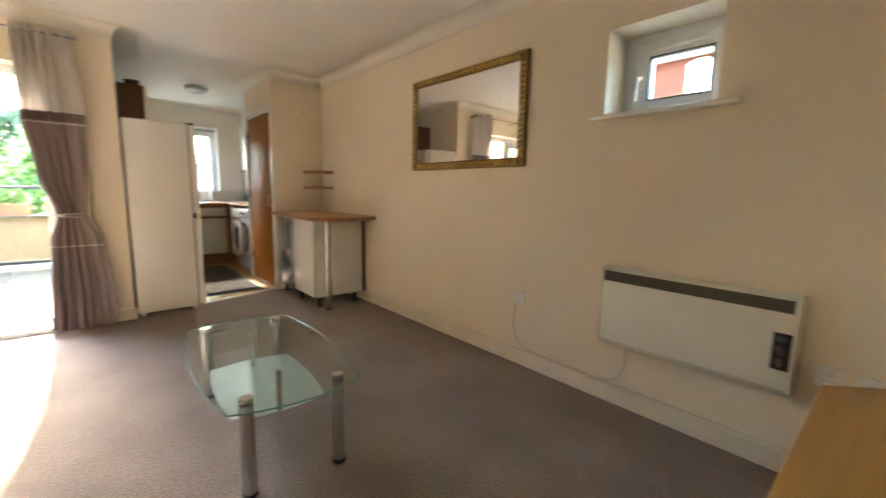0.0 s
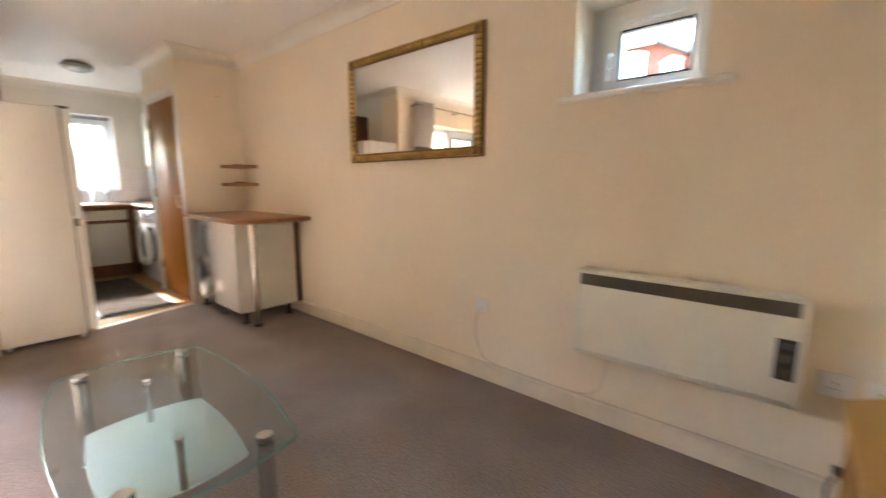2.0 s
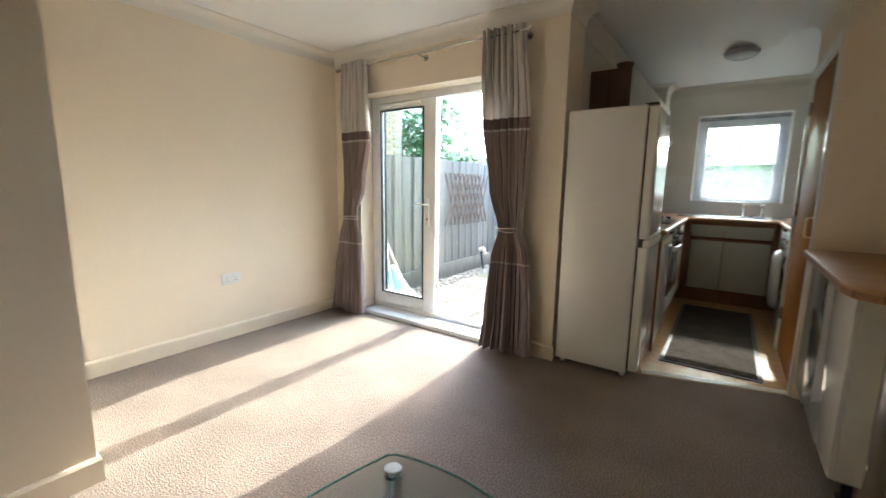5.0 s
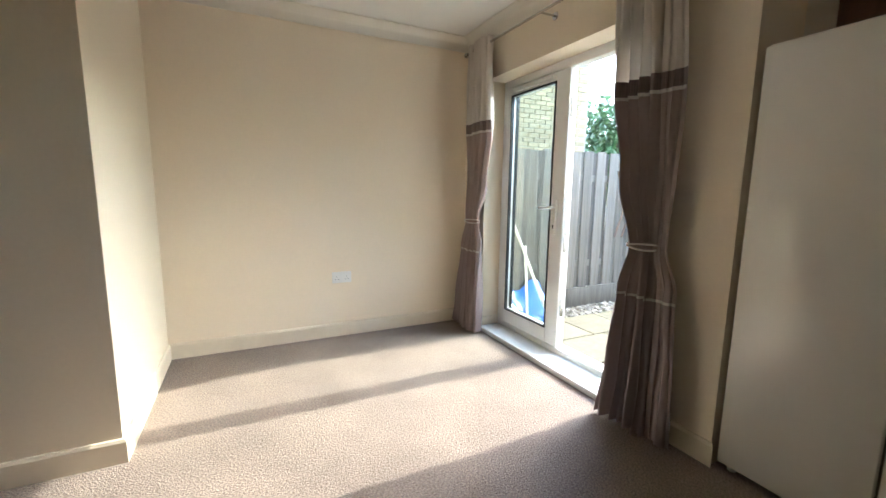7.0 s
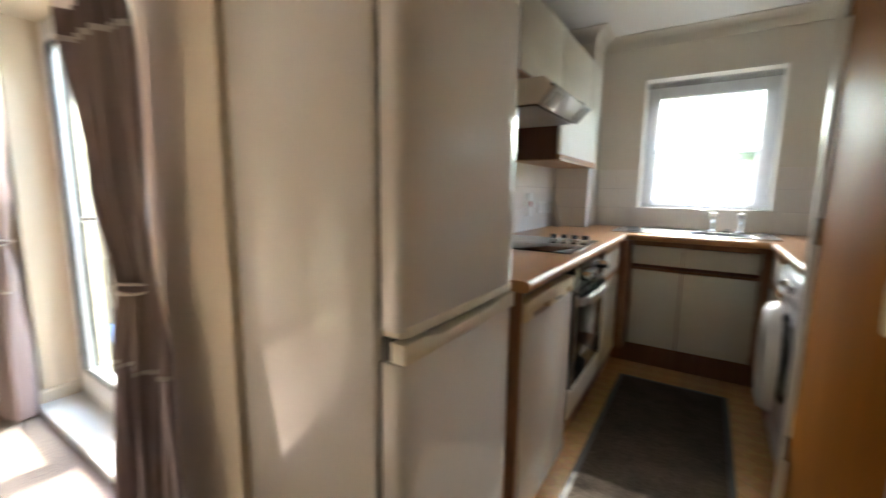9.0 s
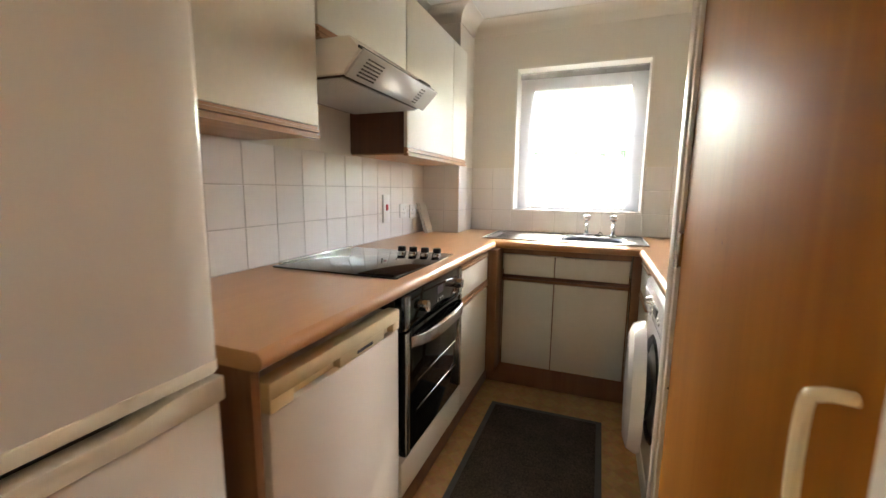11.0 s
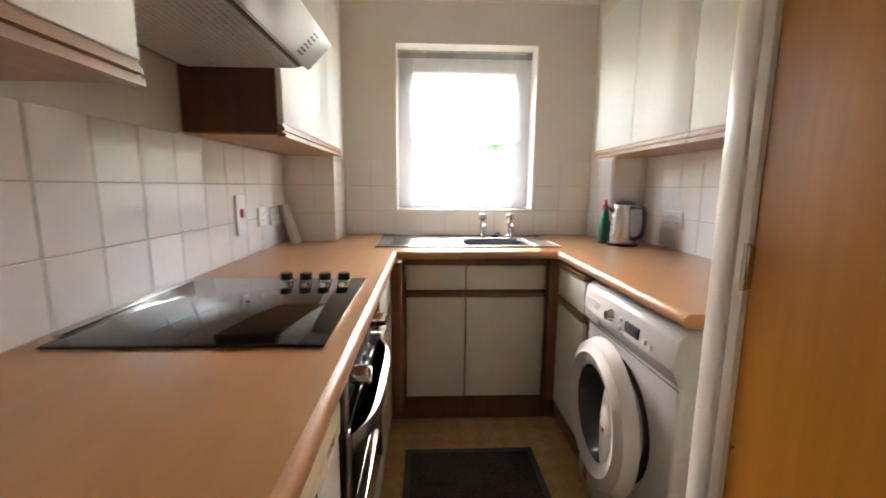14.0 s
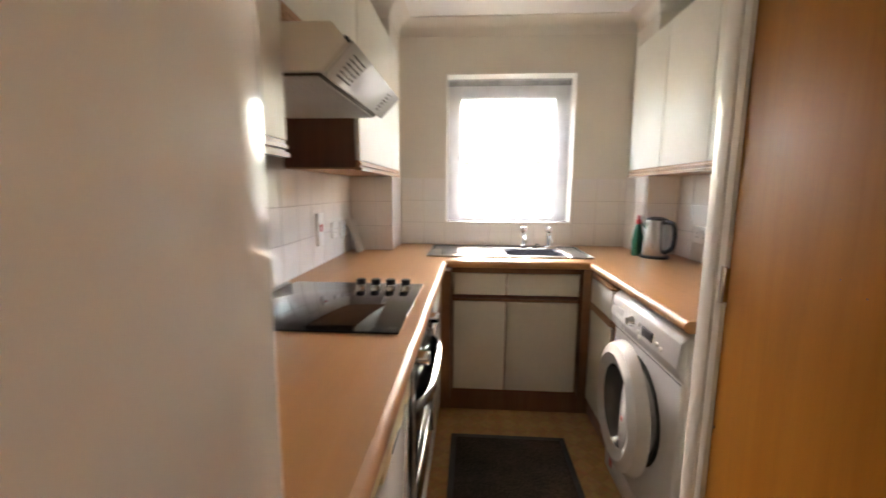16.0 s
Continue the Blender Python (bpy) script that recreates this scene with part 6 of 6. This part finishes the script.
def piece(name, me, parent, x, y, z, rz=0.0, sx=1.0, sz=1.0):
    o = new(name, me)
    o.parent = parent
    o.location = Vector((x, y, z)) - base_of(parent)
    o.rotation_euler = (0, 0, rz)
    o.scale = (sx, 1, sz)
    return o


TS, TZ_, TG = 0.1533, 0.1505, 0.0028   # column and row pitch, joint
tile_me = shared("tile", box(TG / 2, TS - TG / 2, 0.0005, 0.0062, TG / 2, TZ_ - TG / 2, r=0.0012, seg=1), TILE)


def tiles(parent, x, y, along, facing, length, z0, rows, skip=lambda u, v: False):
    """Rows of square tiles from (x, y), going along one way on a wall that faces another."""
    (ax, ay) = along
    rz = math.atan2(ay, ax)
    flip = (-ay * facing[0] + ax * facing[1]) < 0
    n_full = int(length / TS + 0.02)
    rest = length - n_full * TS
    for j in range(rows):
        for i in range(n_full + (1 if rest > 0.02 else 0)):
            w = 1.0 if i < n_full else rest / TS
            u, v = (i + w / 2) * TS, z0 + (j + 0.5) * TZ_
            if skip(u, v):
                continue
            px, py = x + ax * TS * i, y + ay * TS * i
            if flip:
                px, py = px + ax * TS * w, py + ay * TS * w
            piece("tile", tile_me, parent, px, py, z0 + j * TZ_, rz + (math.pi if flip else 0), w)


def grout(name, *spec):
    return part(name, box(*spec), GROUT, None, smooth=0, kind="structure")


g1 = grout("wall_tiling_left", KL - 0.001, KL + 0.0035, 5.06, 7.235, WT1, 1.362)
tiles(g1, KL, 5.0634, (0, 1), (1, 0), 2.172, 0.912, 3)
g2 = grout("wall_tiling_pier_left", KL + 0.007, 0.652, 7.2315, 7.236, WT1, 1.362)
tiles(g2, KL + 0.007, 7.235, (1, 0), (0, -1), 0.262, 0.912, 3)
g3 = grout("wall_tiling_pier_side", 0.651, 0.6555, 7.236, KB, WT1, 1.362)
tiles(g3, 0.652, 7.24, (0, 1), (1, 0), 0.30, 0.912, 3)
g4 = part("wall_tiling_window", boxes((0.66, 0.958, KB - 0.0035, KB + 0.001, WT1, 1.362), (0.958, 1.824, KB - 0.0035, KB + 0.001, WT1, 1.057), (1.824, 2.168, KB - 0.0035, KB + 0.001, WT1, 1.362)), GROUT, None, smooth=0, kind="structure")
tiles(g4, 0.66, KB, (1, 0), (0, -1), 0.30, 0.912, 3)
tiles(g4, 0.96, KB, (1, 0), (0, -1), 0.864, 0.908, 1)
tiles(g4, 1.824, KB, (1, 0), (0, -1), 0.344, 0.912, 3)
g5 = grout("wall_tiling_right", KR - 0.0035, KR + 0.001, 5.84, 7.23, WT1, 1.362)
tiles(g5, KR, 5.84, (0, 1), (-1, 0), 1.39, 0.912, 3)
g6 = grout("wall_tiling_pier_right", 2.172, KR - 0.007, 7.2265, 7.231, WT1, 1.362)
tiles(g6, 2.172, 7.23, (1, 0), (0, -1), 0.181, 0.912, 3)
g7 = grout("wall_tiling_pier_right_side", 2.1685, 2.173, 7.236, KB - 0.008, WT1, 1.362)
tiles(g7, 2.172, 7.24, (0, 1), (-1, 0), 0.30, 0.912, 3)

slab_r = random.Random(6)
slab_sizes = {}
for i, x in enumerate([-1.53 + 0.455 * k for k in range(10)]):
    y = 4.84 - 0.2 * (i % 2)
    while y < 8.5:
        ln = slab_r.choice((0.3, 0.45, 0.6))
        y0, y1 = max(y, 4.83), min(y + ln, 8.58)
        if y1 - y0 > 0.1:
            key = round(y1 - y0, 2)
            if key not in slab_sizes:
                slab_sizes[key] = shared("slab", box(0.005, 0.447, 0.005, key - 0.007, 0, 0.02, r=0.005, seg=1), PAVING)
            piece("slab", slab_sizes[key], patio_slab, x, y0, GZ - 0.012 + slab_r.uniform(-0.002, 0.002))
        y += ln

brick_me = shared("brick", box(0.0, 0.02, 0.0, 0.213, 0.0, 0.065, r=0.003, seg=1), YBRICK)
nb_wall = nb.children[0]
field = []
for j in range(64):
    z = 0.9 + 0.075 * j
    for i in range(24):
        y = 3.1 + 0.225 * i + (0.1125 if j % 2 else 0)
        if y > 8.08:
            continue
        if 6.3 < y and 1.5 < z < 3.6:
            piece("brick", brick_me, nb_wall, -4.222, y, z)
        else:
            field.append((y, z))
verts, faces = [], []
for y, z in field:
    k = len(verts)
    verts += [(-4.202, y, z), (-4.202, y + 0.213, z), (-4.202, y + 0.213, z + 0.065), (-4.202, y, z + 0.065), (-4.22, y, z), (-4.22, y + 0.213, z), (-4.22, y + 0.213, z + 0.065), (-4.22, y, z + 0.065)]
    faces += [(k, k + 1, k + 2, k + 3), (k, k + 4, k + 5, k + 1), (k + 3, k + 2, k + 6, k + 7), (k, k + 3, k + 7, k + 4), (k + 1, k + 5, k + 6, k + 2)]
bf = bpy.data.meshes.new("bricks")
o_ = base_of(nb_wall)
bf.from_pydata([(x - o_.x, y - o_.y, z - o_.z) for x, y, z in verts], [], faces)
bf.materials.append(YBRICKS)
bfo = new("bricks", bf)
bfo.parent = nb_wall
bfo["kind"] = "stuff"
